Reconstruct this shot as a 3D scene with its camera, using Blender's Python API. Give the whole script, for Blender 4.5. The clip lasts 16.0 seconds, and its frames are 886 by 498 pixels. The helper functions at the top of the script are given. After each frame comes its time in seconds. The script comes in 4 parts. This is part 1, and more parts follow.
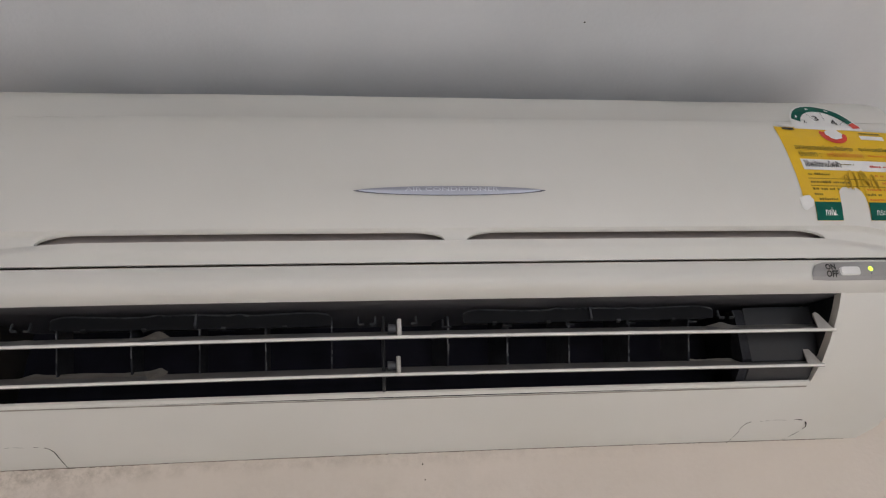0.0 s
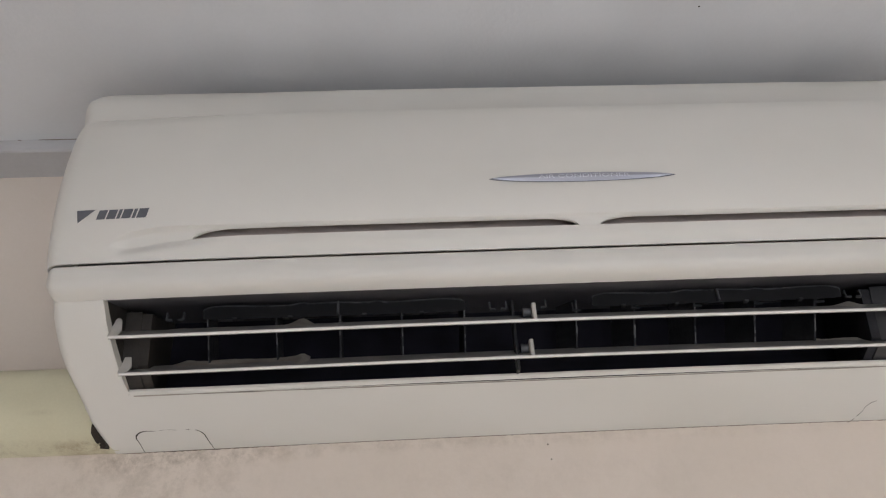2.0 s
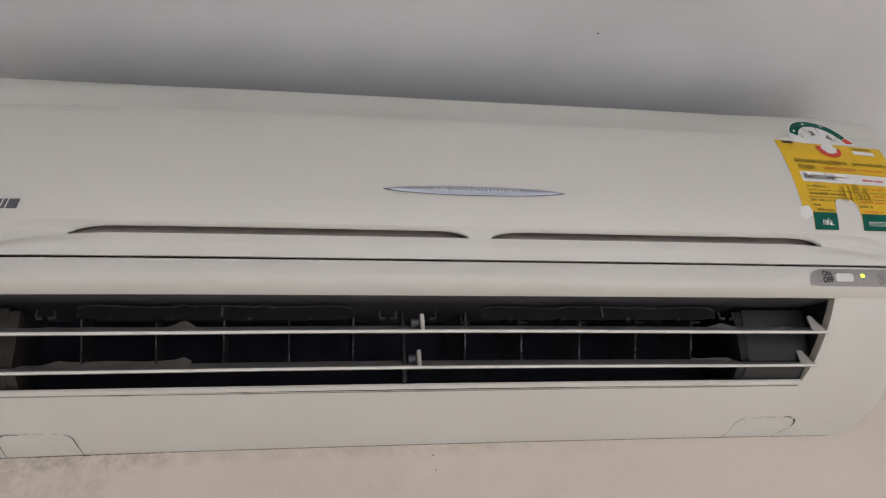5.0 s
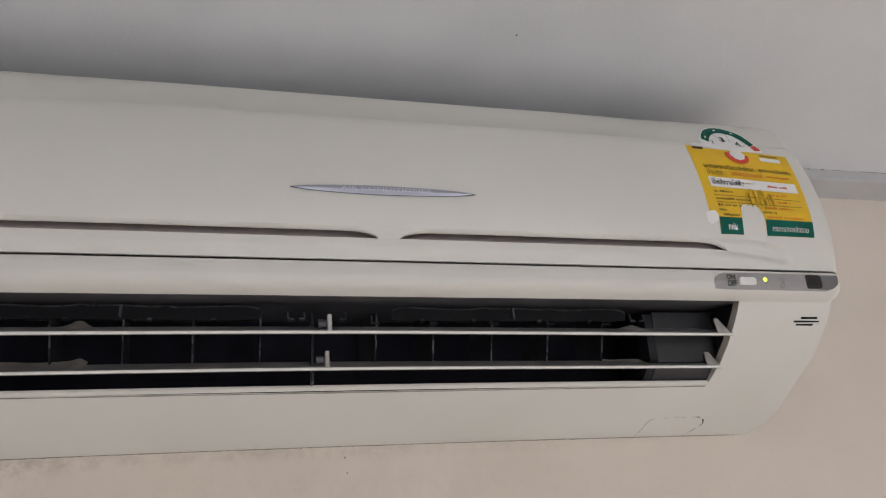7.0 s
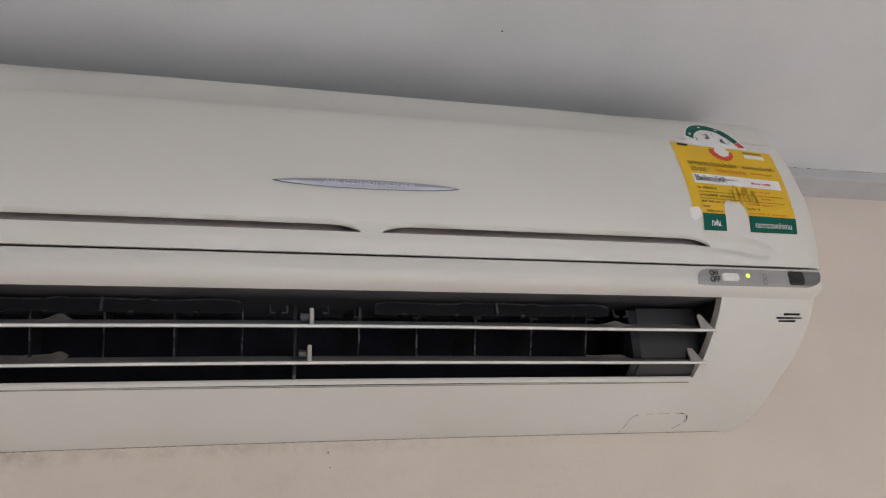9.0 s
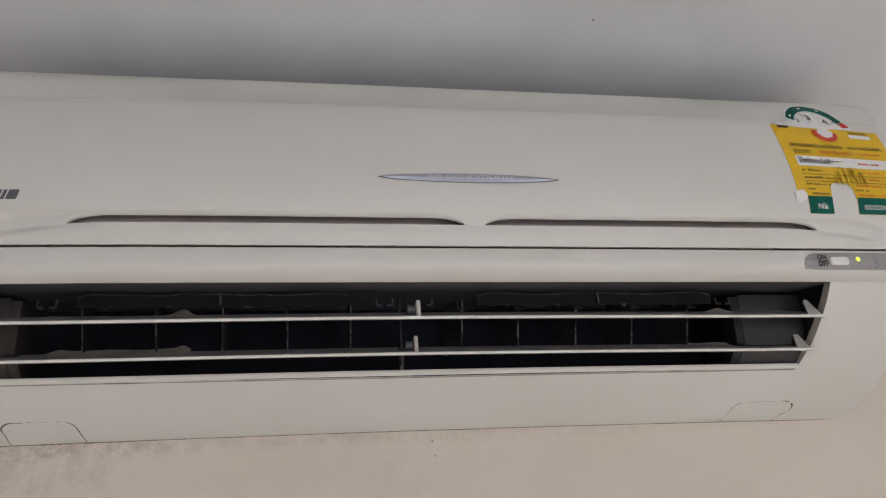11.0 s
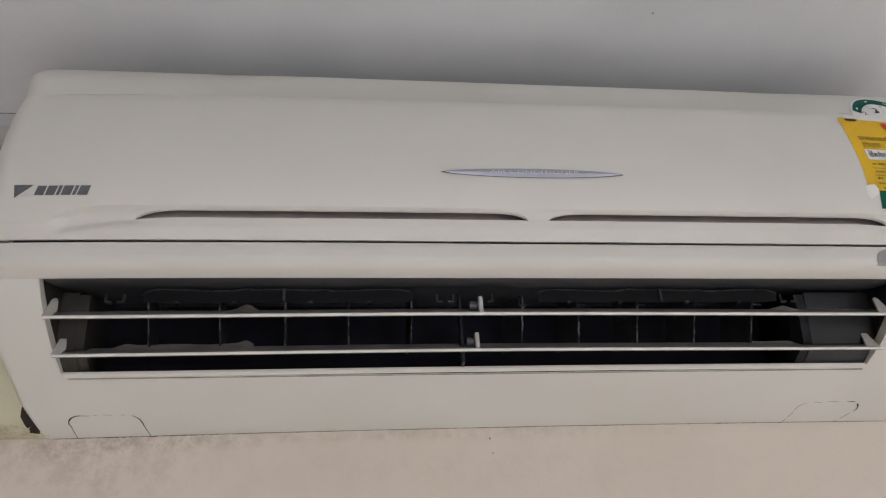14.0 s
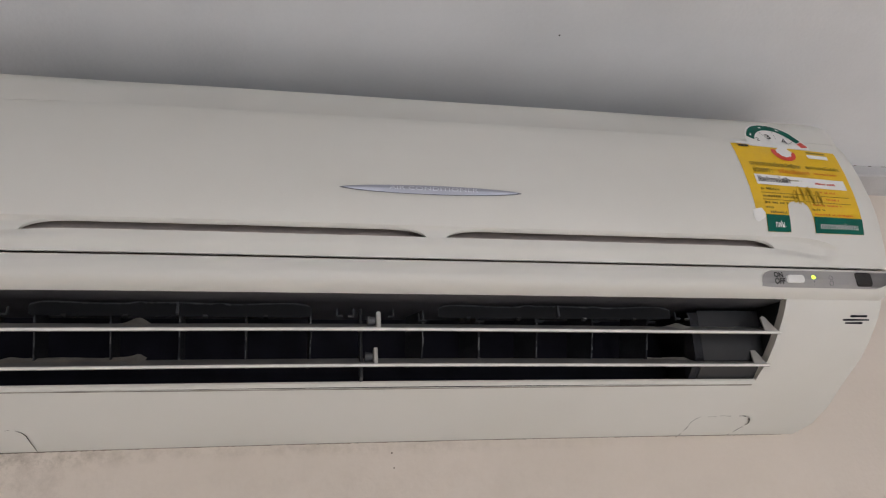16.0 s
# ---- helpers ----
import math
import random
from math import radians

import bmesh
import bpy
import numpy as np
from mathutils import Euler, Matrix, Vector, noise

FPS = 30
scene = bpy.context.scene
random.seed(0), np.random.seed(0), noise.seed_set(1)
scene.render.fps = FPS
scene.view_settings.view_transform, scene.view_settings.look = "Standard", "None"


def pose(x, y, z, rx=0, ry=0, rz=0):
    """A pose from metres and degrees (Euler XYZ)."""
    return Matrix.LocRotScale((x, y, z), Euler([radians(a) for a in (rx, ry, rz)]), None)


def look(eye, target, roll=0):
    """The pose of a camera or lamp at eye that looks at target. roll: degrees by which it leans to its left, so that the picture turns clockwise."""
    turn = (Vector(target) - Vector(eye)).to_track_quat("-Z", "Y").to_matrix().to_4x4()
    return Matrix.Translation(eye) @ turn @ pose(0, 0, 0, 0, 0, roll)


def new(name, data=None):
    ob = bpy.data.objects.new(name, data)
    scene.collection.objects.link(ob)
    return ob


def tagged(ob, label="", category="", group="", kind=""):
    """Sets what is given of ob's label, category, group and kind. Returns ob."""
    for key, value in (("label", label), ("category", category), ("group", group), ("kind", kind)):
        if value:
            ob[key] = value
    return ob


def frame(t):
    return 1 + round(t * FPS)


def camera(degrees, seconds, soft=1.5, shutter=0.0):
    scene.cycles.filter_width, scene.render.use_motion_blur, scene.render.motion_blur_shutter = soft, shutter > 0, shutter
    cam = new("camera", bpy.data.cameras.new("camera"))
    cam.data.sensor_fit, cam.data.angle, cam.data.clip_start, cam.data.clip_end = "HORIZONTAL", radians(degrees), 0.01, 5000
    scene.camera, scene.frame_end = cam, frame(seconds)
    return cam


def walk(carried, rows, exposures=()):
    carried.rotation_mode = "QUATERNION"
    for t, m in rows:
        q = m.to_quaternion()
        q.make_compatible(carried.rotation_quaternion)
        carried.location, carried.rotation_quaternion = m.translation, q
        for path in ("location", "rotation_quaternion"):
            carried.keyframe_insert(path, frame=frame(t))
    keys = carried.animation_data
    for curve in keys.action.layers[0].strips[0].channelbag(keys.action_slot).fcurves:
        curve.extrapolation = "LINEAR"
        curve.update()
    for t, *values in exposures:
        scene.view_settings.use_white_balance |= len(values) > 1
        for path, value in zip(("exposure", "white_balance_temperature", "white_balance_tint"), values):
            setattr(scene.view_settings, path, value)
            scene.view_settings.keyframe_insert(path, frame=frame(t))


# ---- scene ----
cam = camera(63.2, 16.0, soft=1.18)
PATH = [
    (0, (-0.063, -0.613, 2.043), (0.146, 1.07, 3.103), -4.3),
    (0.5, (-0.079, -0.612, 2.038), (0.085, 1.075, 3.101), -3.9),
    (1, (-0.104, -0.617, 2.036), (0.025, 1.071, 3.101), -3.7),
    (1.5, (-0.12, -0.622, 2.035), (-0.016, 1.072, 3.094), -3.4),
    (2, (-0.133, -0.622, 2.035), (-0.041, 1.081, 3.08), -3.4),
    (2.5, (-0.133, -0.622, 2.033), (-0.04, 1.078, 3.083), -3.3),
    (3, (-0.133, -0.619, 2.03), (0.001, 1.075, 3.086), -3.6),
    (3.5, (-0.131, -0.615, 2.032), (0.039, 1.085, 3.072), -4.0),
    (4, (-0.129, -0.613, 2.031), (0.09, 1.079, 3.074), -4.5),
    (4.5, (-0.121, -0.623, 2.034), (0.149, 1.057, 3.085), -4.6),
    (7, (-0.081, -0.625, 2.036), (0.371, 1.024, 3.073), -6.5),
    (7.5, (-0.073, -0.631, 2.036), (0.399, 1.01, 3.077), -6.8),
    (8, (-0.071, -0.625, 2.034), (0.412, 1.012, 3.076), -6.6),
    (10.5, (-0.091, -0.624, 2.029), (0.263, 1.051, 3.063), -5.5),
    (11, (-0.104, -0.626, 2.028), (0.193, 1.059, 3.064), -4.9),
    (11.5, (-0.112, -0.623, 2.03), (0.161, 1.071, 3.058), -4.7),
    (12, (-0.116, -0.611, 2.025), (0.116, 1.087, 3.056), -4.4),
    (12.5, (-0.128, -0.619, 2.025), (0.06, 1.076, 3.069), -3.8),
    (13, (-0.139, -0.62, 2.027), (0.021, 1.076, 3.075), -3.3),
    (13.5, (-0.14, -0.618, 2.027), (0.034, 1.079, 3.071), -3.2),
    (14, (-0.13, -0.619, 2.029), (0.091, 1.076, 3.068), -3.5),
    (14.5, (-0.12, -0.62, 2.031), (0.153, 1.067, 3.07), -3.9),
    (15, (-0.107, -0.626, 2.03), (0.194, 1.053, 3.075), -4.2),
    (15.5, (-0.102, -0.627, 2.031), (0.233, 1.048, 3.072), -4.7),
    (16, (-0.093, -0.629, 2.031), (0.27, 1.036, 3.078), -5.1),
]
EXPOSURES = [(0, 1.25), (1, 1.32), (2.5, 1.37), (4, 1.33), (7.5, 1.23), (10.5, 1.21), (11.5, 1.29), (12, 1.30), (13, 1.31), (14, 1.29), (16, 1.28)]
walk(cam, [(t, look(eye, target, roll)) for t, eye, target, roll in PATH], EXPOSURES)

# ---- light: one daylit window behind the camera, a pale room round it ----
CEIL = 2.537
world = bpy.data.worlds.new("world")
scene.world = world
world.use_nodes = True
sky = world.node_tree.nodes.new("ShaderNodeTexSky")
sky.sky_type, sky.sun_disc = "NISHITA", False
sky.sun_elevation, sky.sun_rotation = radians(27), radians(183)
world.node_tree.links.new(sky.outputs[0], world.node_tree.nodes["Background"].inputs[0])
world.node_tree.nodes["Background"].inputs[1].default_value = 0.08

lamp = bpy.data.lights.new("window_daylight", "AREA")
lamp.shape, lamp.size, lamp.size_y, lamp.energy, lamp.color = "RECTANGLE", 1.96, 1.26, 14, (0.865, 0.915, 1.01)
new("window_daylight", lamp).matrix_world = look((0.7, -3.72, 1.15), (0.7, 0, 1.15))
sun = bpy.data.lights.new("sun", "SUN")
sun.energy, sun.angle, sun.color = 5.0, radians(0.5), (1.0, 0.965, 0.92)
new("sun", sun).matrix_world = look((0.8, -7.0, 3.1), (0.6, -3.0, 1.0))

# ---- materials ----


def mat(name, col, rough=0.5, metal=0.0, var=0.06, scale=9.0, fine=260.0, bump=0.05, coat=0.0, tint=None):
    """Painted or moulded surface: two scales of tone variation, uneven gloss, fine relief."""
    m = bpy.data.materials.new(name)
    m.use_nodes = True
    nt = m.node_tree
    bs = nt.nodes["Principled BSDF"]
    tc = nt.nodes.new("ShaderNodeTexCoord")
    big, small = nt.nodes.new("ShaderNodeTexNoise"), nt.nodes.new("ShaderNodeTexNoise")
    big.inputs["Scale"].default_value, small.inputs["Scale"].default_value = scale, fine
    big.inputs["Detail"].default_value, small.inputs["Detail"].default_value = 6, 3
    for n in (big, small):
        nt.links.new(tc.outputs["Object"], n.inputs["Vector"])
    ramp = nt.nodes.new("ShaderNodeValToRGB")
    t = tint or tuple(c * (1 - 2.2 * var) for c in col)
    ramp.color_ramp.elements[0].position, ramp.color_ramp.elements[1].position = 0.32, 0.62
    ramp.color_ramp.elements[0].color, ramp.color_ramp.elements[1].color = (*t, 1), (*col, 1)
    nt.links.new(big.outputs["Fac"], ramp.inputs[0])
    mix = nt.nodes.new("ShaderNodeMixRGB")
    mix.blend_type, mix.inputs[0].default_value = "OVERLAY", var
    nt.links.new(ramp.outputs[0], mix.inputs[1])
    nt.links.new(small.outputs["Fac"], mix.inputs[2])
    nt.links.new(mix.outputs[0], bs.inputs["Base Color"])
    rr = nt.nodes.new("ShaderNodeMapRange")
    rr.inputs["To Min"].default_value, rr.inputs["To Max"].default_value = max(0.05, rough - 0.08), min(1, rough + 0.1)
    nt.links.new(big.outputs["Fac"], rr.inputs["Value"])
    nt.links.new(rr.outputs[0], bs.inputs["Roughness"])
    bs.inputs["Metallic"].default_value = metal
    bs.inputs["Coat Weight"].default_value = coat
    if bump:
        b = nt.nodes.new("ShaderNodeBump")
        b.inputs["Strength"].default_value, b.inputs["Distance"].default_value = bump, 0.002
        nt.links.new(small.outputs["Fac"], b.inputs["Height"])
        nt.links.new(b.outputs[0], bs.inputs["Normal"])
    return m


def stained_or_shaded(m, spots, col, amount=0.7):
    """Adds blotchy stains with a shape of their own, or painted shade: spots are (x, z, half width, half height)."""
    nt = m.node_tree
    bs = nt.nodes["Principled BSDF"]
    base = bs.inputs["Base Color"].links[0].from_socket
    tc = nt.nodes.new("ShaderNodeTexCoord")
    blot = nt.nodes.new("ShaderNodeTexNoise")
    blot.inputs["Scale"].default_value, blot.inputs["Detail"].default_value, blot.inputs["Roughness"].default_value = 42, 13, 0.8
    nt.links.new(tc.outputs["Object"], blot.inputs["Vector"])
    for x, z, hw, hh, strength in spots:
        mp = nt.nodes.new("ShaderNodeMapping")
        mp.vector_type = "TEXTURE"
        mp.inputs["Location"].default_value, mp.inputs["Scale"].default_value = (x, 0, z), (hw, 1, hh)
        nt.links.new(tc.outputs["Object"], mp.inputs["Vector"])
        ln = nt.nodes.new("ShaderNodeVectorMath")
        ln.operation = "LENGTH"
        nt.links.new(mp.outputs[0], ln.inputs[0])
        fall = nt.nodes.new("ShaderNodeMapRange")
        fall.inputs["From Min"].default_value, fall.inputs["From Max"].default_value = 0.15, 1.0
        fall.inputs["To Min"].default_value, fall.inputs["To Max"].default_value = 1.0, 0.0
        nt.links.new(ln.outputs["Value"], fall.inputs["Value"])
        cut = nt.nodes.new("ShaderNodeMapRange")
        cut.inputs["From Min"].default_value, cut.inputs["From Max"].default_value = 0.45, 0.72
        nt.links.new(blot.outputs["Fac"], cut.inputs["Value"])
        mul = nt.nodes.new("ShaderNodeMath")
        mul.operation = "MULTIPLY"
        nt.links.new(fall.outputs[0], mul.inputs[0])
        nt.links.new(cut.outputs[0], mul.inputs[1])
        mul2 = nt.nodes.new("ShaderNodeMath")
        mul2.operation, mul2.inputs[1].default_value = "MULTIPLY", amount * strength
        nt.links.new(mul.outputs[0], mul2.inputs[0])
        mx = nt.nodes.new("ShaderNodeMixRGB")
        mx.inputs[2].default_value = (*col, 1)
        nt.links.new(mul2.outputs[0], mx.inputs[0])
        nt.links.new(base, mx.inputs[1])
        base = mx.outputs[0]
    nt.links.new(base, bs.inputs["Base Color"])
    return m


M_PLASTIC = mat("aged_white_plastic", (0.655, 0.640, 0.600), 0.46, var=0.025, scale=6, fine=900, bump=0.025, tint=(0.622, 0.606, 0.560))
M_VANE = mat("white_vane_plastic", (0.78, 0.76, 0.72), 0.4, var=0.05, scale=30, fine=700, bump=0.05)
M_BLADE = mat("grey_vane_blade", (0.30, 0.29, 0.28), 0.55, var=0.12, scale=40, fine=700, bump=0.1)
M_HOLLOW = mat("shade_tinted_slot_plastic", (0.52, 0.45, 0.41), 0.7, var=0.08, scale=60, fine=600, bump=0.1)
M_PEEL = mat("dusty_film_and_rail_shade", (0.36, 0.33, 0.29), 0.8, var=0.15, scale=60, fine=600, bump=0.3)
# duct plastic in several tones, the duct's shade put into the darker ones
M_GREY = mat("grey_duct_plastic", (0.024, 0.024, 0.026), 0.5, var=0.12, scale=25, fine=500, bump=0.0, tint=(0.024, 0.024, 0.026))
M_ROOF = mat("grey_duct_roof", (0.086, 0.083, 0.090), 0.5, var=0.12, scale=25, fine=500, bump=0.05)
M_LINK = mat("black_grey_link", (0.0075, 0.0075, 0.009), 0.6, var=0.12, scale=50, fine=400, bump=0.05)
M_DUST = mat("dusty_louver_plastic", (0.027, 0.028, 0.033), 0.75, var=0.25, scale=90, fine=900, bump=0.5, tint=(0.014, 0.014, 0.018))
M_PALEGREY = mat("pale_grey_plastic", (0.088, 0.088, 0.094), 0.5, var=0.1, scale=60, fine=700, bump=0.1)
M_RIM = mat("pale_rim_plastic", (0.085, 0.086, 0.092), 0.7, var=0.3, scale=120, fine=900, bump=0.3)
M_PIN = mat("dark_grey_clip", (0.024, 0.025, 0.030), 0.6, var=0.2, scale=90, fine=700, bump=0.1)
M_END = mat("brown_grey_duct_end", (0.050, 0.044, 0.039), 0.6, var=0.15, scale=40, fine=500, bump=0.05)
M_ARM = mat("dull_white_plastic", (0.56, 0.54, 0.50), 0.5, var=0.08, scale=90, fine=700, bump=0.1, tint=(0.46, 0.43, 0.39))
# near-black that stands in for shade in the duct's depth and the slits
M_BLACK = mat("black_deep_shade", (0.0125, 0.0115, 0.0190), 0.7, var=0.2, scale=40, fine=500, bump=0.1)
M_SILVER = mat("silver_badge", (0.39, 0.40, 0.46), 0.36, metal=0.45, var=0.04, scale=20, fine=1500, bump=0.02)
M_LETTER = mat("pale_lettering", (0.62, 0.64, 0.70), 0.4, var=0.03, bump=0)
M_MARK = mat("grey_brand_print", (0.115, 0.12, 0.135), 0.45, var=0.08, scale=80, bump=0)
M_INK = mat("black_print", (0.02, 0.02, 0.02), 0.5, var=0.05, bump=0)
M_STRIP = mat("silver_grey_strip", (0.36, 0.35, 0.345), 0.36, metal=0.3, var=0.05, scale=25, fine=1200, bump=0.02)
M_STRIP_END = mat("strip_end_reflection", (0.15, 0.145, 0.145), 0.3, var=0.08, scale=60, fine=900, bump=0.02)
M_LENS = mat("dark_receiver_lens", (0.012, 0.010, 0.010), 0.12, var=0.05, bump=0)
M_GRIME = mat("dark_grime_and_gap_shade", (0.030, 0.022, 0.016), 0.9, var=0.3, scale=200, fine=900, bump=0.4)
M_YELLOW = mat("yellow_label_paper", (0.76, 0.47, 0.008), 0.5, var=0.06, scale=45, fine=400, bump=0.06, tint=(0.70, 0.43, 0.02))
M_GREEN = mat("green_label_print", (0.001, 0.105, 0.074), 0.6, var=0.08, scale=60, bump=0)
M_WHITE = mat("white_label_paper", (0.80, 0.79, 0.77), 0.5, var=0.04, scale=60, bump=0.03)
M_RED = mat("red_label_print", (0.68, 0.055, 0.03), 0.45, var=0.1, scale=90, bump=0)
M_ORANGE = mat("orange_label_print", (0.70, 0.20, 0.01), 0.45, var=0.12, scale=150, bump=0)
M_OLIVE = mat("dark_label_print", (0.24, 0.185, 0.012), 0.5, var=0.15, scale=150, bump=0)
M_SMEAR = mat("dull_glue_smear", (0.62, 0.39, 0.02), 0.7, var=0.2, scale=150, bump=0)
M_TRUNK = mat("yellowed_trunking_plastic", (0.60, 0.57, 0.41), 0.4, var=0.06, scale=14, fine=500, bump=0.04, tint=(0.55, 0.52, 0.37))
stained_or_shaded(M_TRUNK, [(-0.46, 2.2235, 0.16, 0.006, 1.0), (-0.402, 2.224, 0.04, 0.006, 1.0), (-0.44, 2.246, 0.02, 0.003, 0.5)], (0.27, 0.20, 0.12), 0.8)
M_TRIM = mat("grey_white_trim_paint", (0.49, 0.485, 0.49), 0.55, var=0.05, scale=18, fine=300, bump=0.12)
M_CEIL = mat("ceiling_paint", (0.685, 0.69, 0.705), 0.8, var=0.04, scale=7, fine=240, bump=0.12)
M_WALL = stained_or_shaded(
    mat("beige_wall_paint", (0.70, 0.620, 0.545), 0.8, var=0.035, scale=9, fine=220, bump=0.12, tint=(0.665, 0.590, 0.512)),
    # the wide spot at z 2.219 paints the casing's contact shadow, the rest are stains
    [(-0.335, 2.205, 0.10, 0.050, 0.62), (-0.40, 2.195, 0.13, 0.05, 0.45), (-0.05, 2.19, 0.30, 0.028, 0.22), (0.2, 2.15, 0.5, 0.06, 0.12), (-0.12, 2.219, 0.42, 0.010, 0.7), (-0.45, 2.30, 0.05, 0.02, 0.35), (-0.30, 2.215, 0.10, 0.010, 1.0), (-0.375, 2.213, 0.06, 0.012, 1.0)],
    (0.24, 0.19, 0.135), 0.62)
# brown of specks and cracks, also the painted contact shadow under the casing
M_SOIL_SHADE = mat("brown_grey_dirt_and_shade", (0.24, 0.195, 0.155), 0.9, var=0.2, scale=60, fine=500, bump=0.2)
M_FLOOR = mat("pale_floor", (0.712, 0.706, 0.717), 0.35, var=0.08, scale=4, fine=120, bump=0.03)
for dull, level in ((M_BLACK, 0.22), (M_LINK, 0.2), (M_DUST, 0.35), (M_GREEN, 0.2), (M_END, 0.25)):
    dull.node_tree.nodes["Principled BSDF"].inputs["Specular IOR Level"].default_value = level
M_LED = bpy.data.materials.new("green_indicator_light")
M_LED.use_nodes = True
M_LED.node_tree.nodes["Principled BSDF"].inputs["Base Color"].default_value = (0.45, 0.6, 0.05, 1)
M_LED.node_tree.nodes["Principled BSDF"].inputs["Emission Color"].default_value = (0.55, 0.85, 0.05, 1)
M_LED.node_tree.nodes["Principled BSDF"].inputs["Emission Strength"].default_value = 1.1

# ---- mesh helpers ----
BASE = {}


def part(name, bm, material, parent=None, label="", smooth=False):
    bmesh.ops.recalc_face_normals(bm, faces=bm.faces)
    me = bpy.data.meshes.new(name)
    bm.to_mesh(me)
    bm.free()
    me.materials.append(material)
    if smooth:
        me.shade_smooth()
        me.set_sharp_from_angle(angle=radians(38))
    ob = new(name, me)
    if parent:
        ob.parent = parent
        ob.matrix_parent_inverse = BASE.get(parent.name, Matrix())
    if label:
        tagged(ob, label)
    return ob


def thing(name, at, label, category, group="", kind=""):
    e = new(name)
    e.location = at
    e.empty_display_size = 0.05
    BASE[e.name] = Matrix.Translation(at).inverted()
    return tagged(e, label, category, group, kind)


def box(x0, x1, y0, y1, z0, z1, bevel=0.0, seg=2, bm=None):
    bm2 = bmesh.new()
    bmesh.ops.create_cube(bm2, size=1, matrix=Matrix.Translation(((x0 + x1) / 2, (y0 + y1) / 2, (z0 + z1) / 2)) @ Matrix.Diagonal((x1 - x0, y1 - y0, z1 - z0, 1)))
    if bevel:
        bmesh.ops.bevel(bm2, geom=bm2.edges[:], offset=bevel, segments=seg, affect="EDGES", profile=0.5)
    if bm is None:
        return bm2
    me = bpy.data.meshes.new("tmp")
    bm2.to_mesh(me)
    bm2.free()
    bm.from_mesh(me)
    bpy.data.meshes.remove(me)
    return bm


def prism(poly, x0, x1, n=1, wave=None):
    """Solid with the section poly (y, z) drawn out along x; wave(x) shifts the section in (y, z)."""
    bm = bmesh.new()
    rings = []
    for i in range(n + 1):
        x = x0 + (x1 - x0) * i / n
        dy, dz = wave(x) if wave else (0, 0)
        rings.append([bm.verts.new((x, y + dy, z + dz)) for y, z in poly])
    for a, b in zip(rings, rings[1:]):
        for k in range(len(poly)):
            j = (k + 1) % len(poly)
            bm.faces.new((a[k], a[j], b[j], b[k]))
    bm.faces.new(rings[0])
    bm.faces.new(rings[-1][::-1])
    return bm


def lerp_table(table, v):
    """table of (key, value) with rising keys."""
    if v <= table[0][0]:
        return table[0][1]
    for (a, p), (b, q) in zip(table, table[1:]):
        if v <= b:
            return p + (q - p) * (v - a) / (b - a)
    return table[-1][1]


def smoothstep(a, b, v):
    t = min(1, max(0, (v - a) / (b - a)))
    return t * t * (3 - 2 * t)


# ---- shape of the air conditioner ----
HALF = 0.3975
R_FRONT, R_NOSE, R_SLOPE = 0.018, 0.008, 0.007
# front face, z -> y
FRONT = [(2.3094, -0.1730), (2.316, -0.1768), (2.322, -0.1802), (2.330, -0.184), (2.338, -0.1875), (2.347, -0.1905), (2.358, -0.1925), (2.375, -0.1935),
         (2.395, -0.1930), (2.415, -0.1910), (2.428, -0.1885), (2.435, -0.1860)]
# top band, z -> y
BAND = [(2.4355, -0.1802), (2.4395, -0.1764), (2.446, -0.1710), (2.4545, -0.1660), (2.464, -0.1622), (2.474, -0.1590), (2.483, -0.1567), (2.4875, -0.1545), (2.4898, -0.1490)]
# the same band towards both ends
BAND_END = [(2.4355, -0.1860), (2.450, -0.1812), (2.462, -0.1755), (2.472, -0.1685), (2.480, -0.1615), (2.4865, -0.1548), (2.4898, -0.1490)]
# nose over the air outlet, z -> y
NOSE = [(2.2885, -0.1545), (2.2888, -0.1595), (2.2896, -0.1642), (2.2912, -0.1682), (2.2938, -0.1708), (2.2978, -0.1722), (2.3035, -0.1727), (2.3073, -0.1727), (2.3080, -0.1717)]
# sloping underside, y -> z
SLOPE = [(-0.1545, 2.2885), (-0.150, 2.2838), (-0.143, 2.2775), (-0.134, 2.2710), (-0.121, 2.2625), (-0.106, 2.2545), (-0.0765, 2.2445), (-0.046, 2.2325), (-0.020, 2.2245), (-0.006, 2.2215), (-0.0005, 2.2212)]
OUT_L, OUT_R, OUT_T, OUT_B = -0.3565, 0.3025, -0.1545, -0.0765


def end_inset(x, r):
    """How far a rounded end draws the face back at x."""
    d = abs(x) - (HALF - r)
    if d <= 0:
        return 0.0
    return r - math.sqrt(max(0, r * r - d * d))


def stations(r, n=8):
    return [HALF - r + r * math.sin(math.pi / 2 * i / n) for i in range(1, n + 1)]


def band_y(x, z):
    """The band is hollow in the middle and straight towards both ends."""
    straight = lerp_table(BAND_END, z)
    f = smoothstep(0.17, 0.29, abs(x))
    return lerp_table(BAND, z) * (1 - f) + straight * f


def bowed(x, depth):
    return depth * (x / HALF) ** 4 * (1.4 if x < 0 else 0.5)


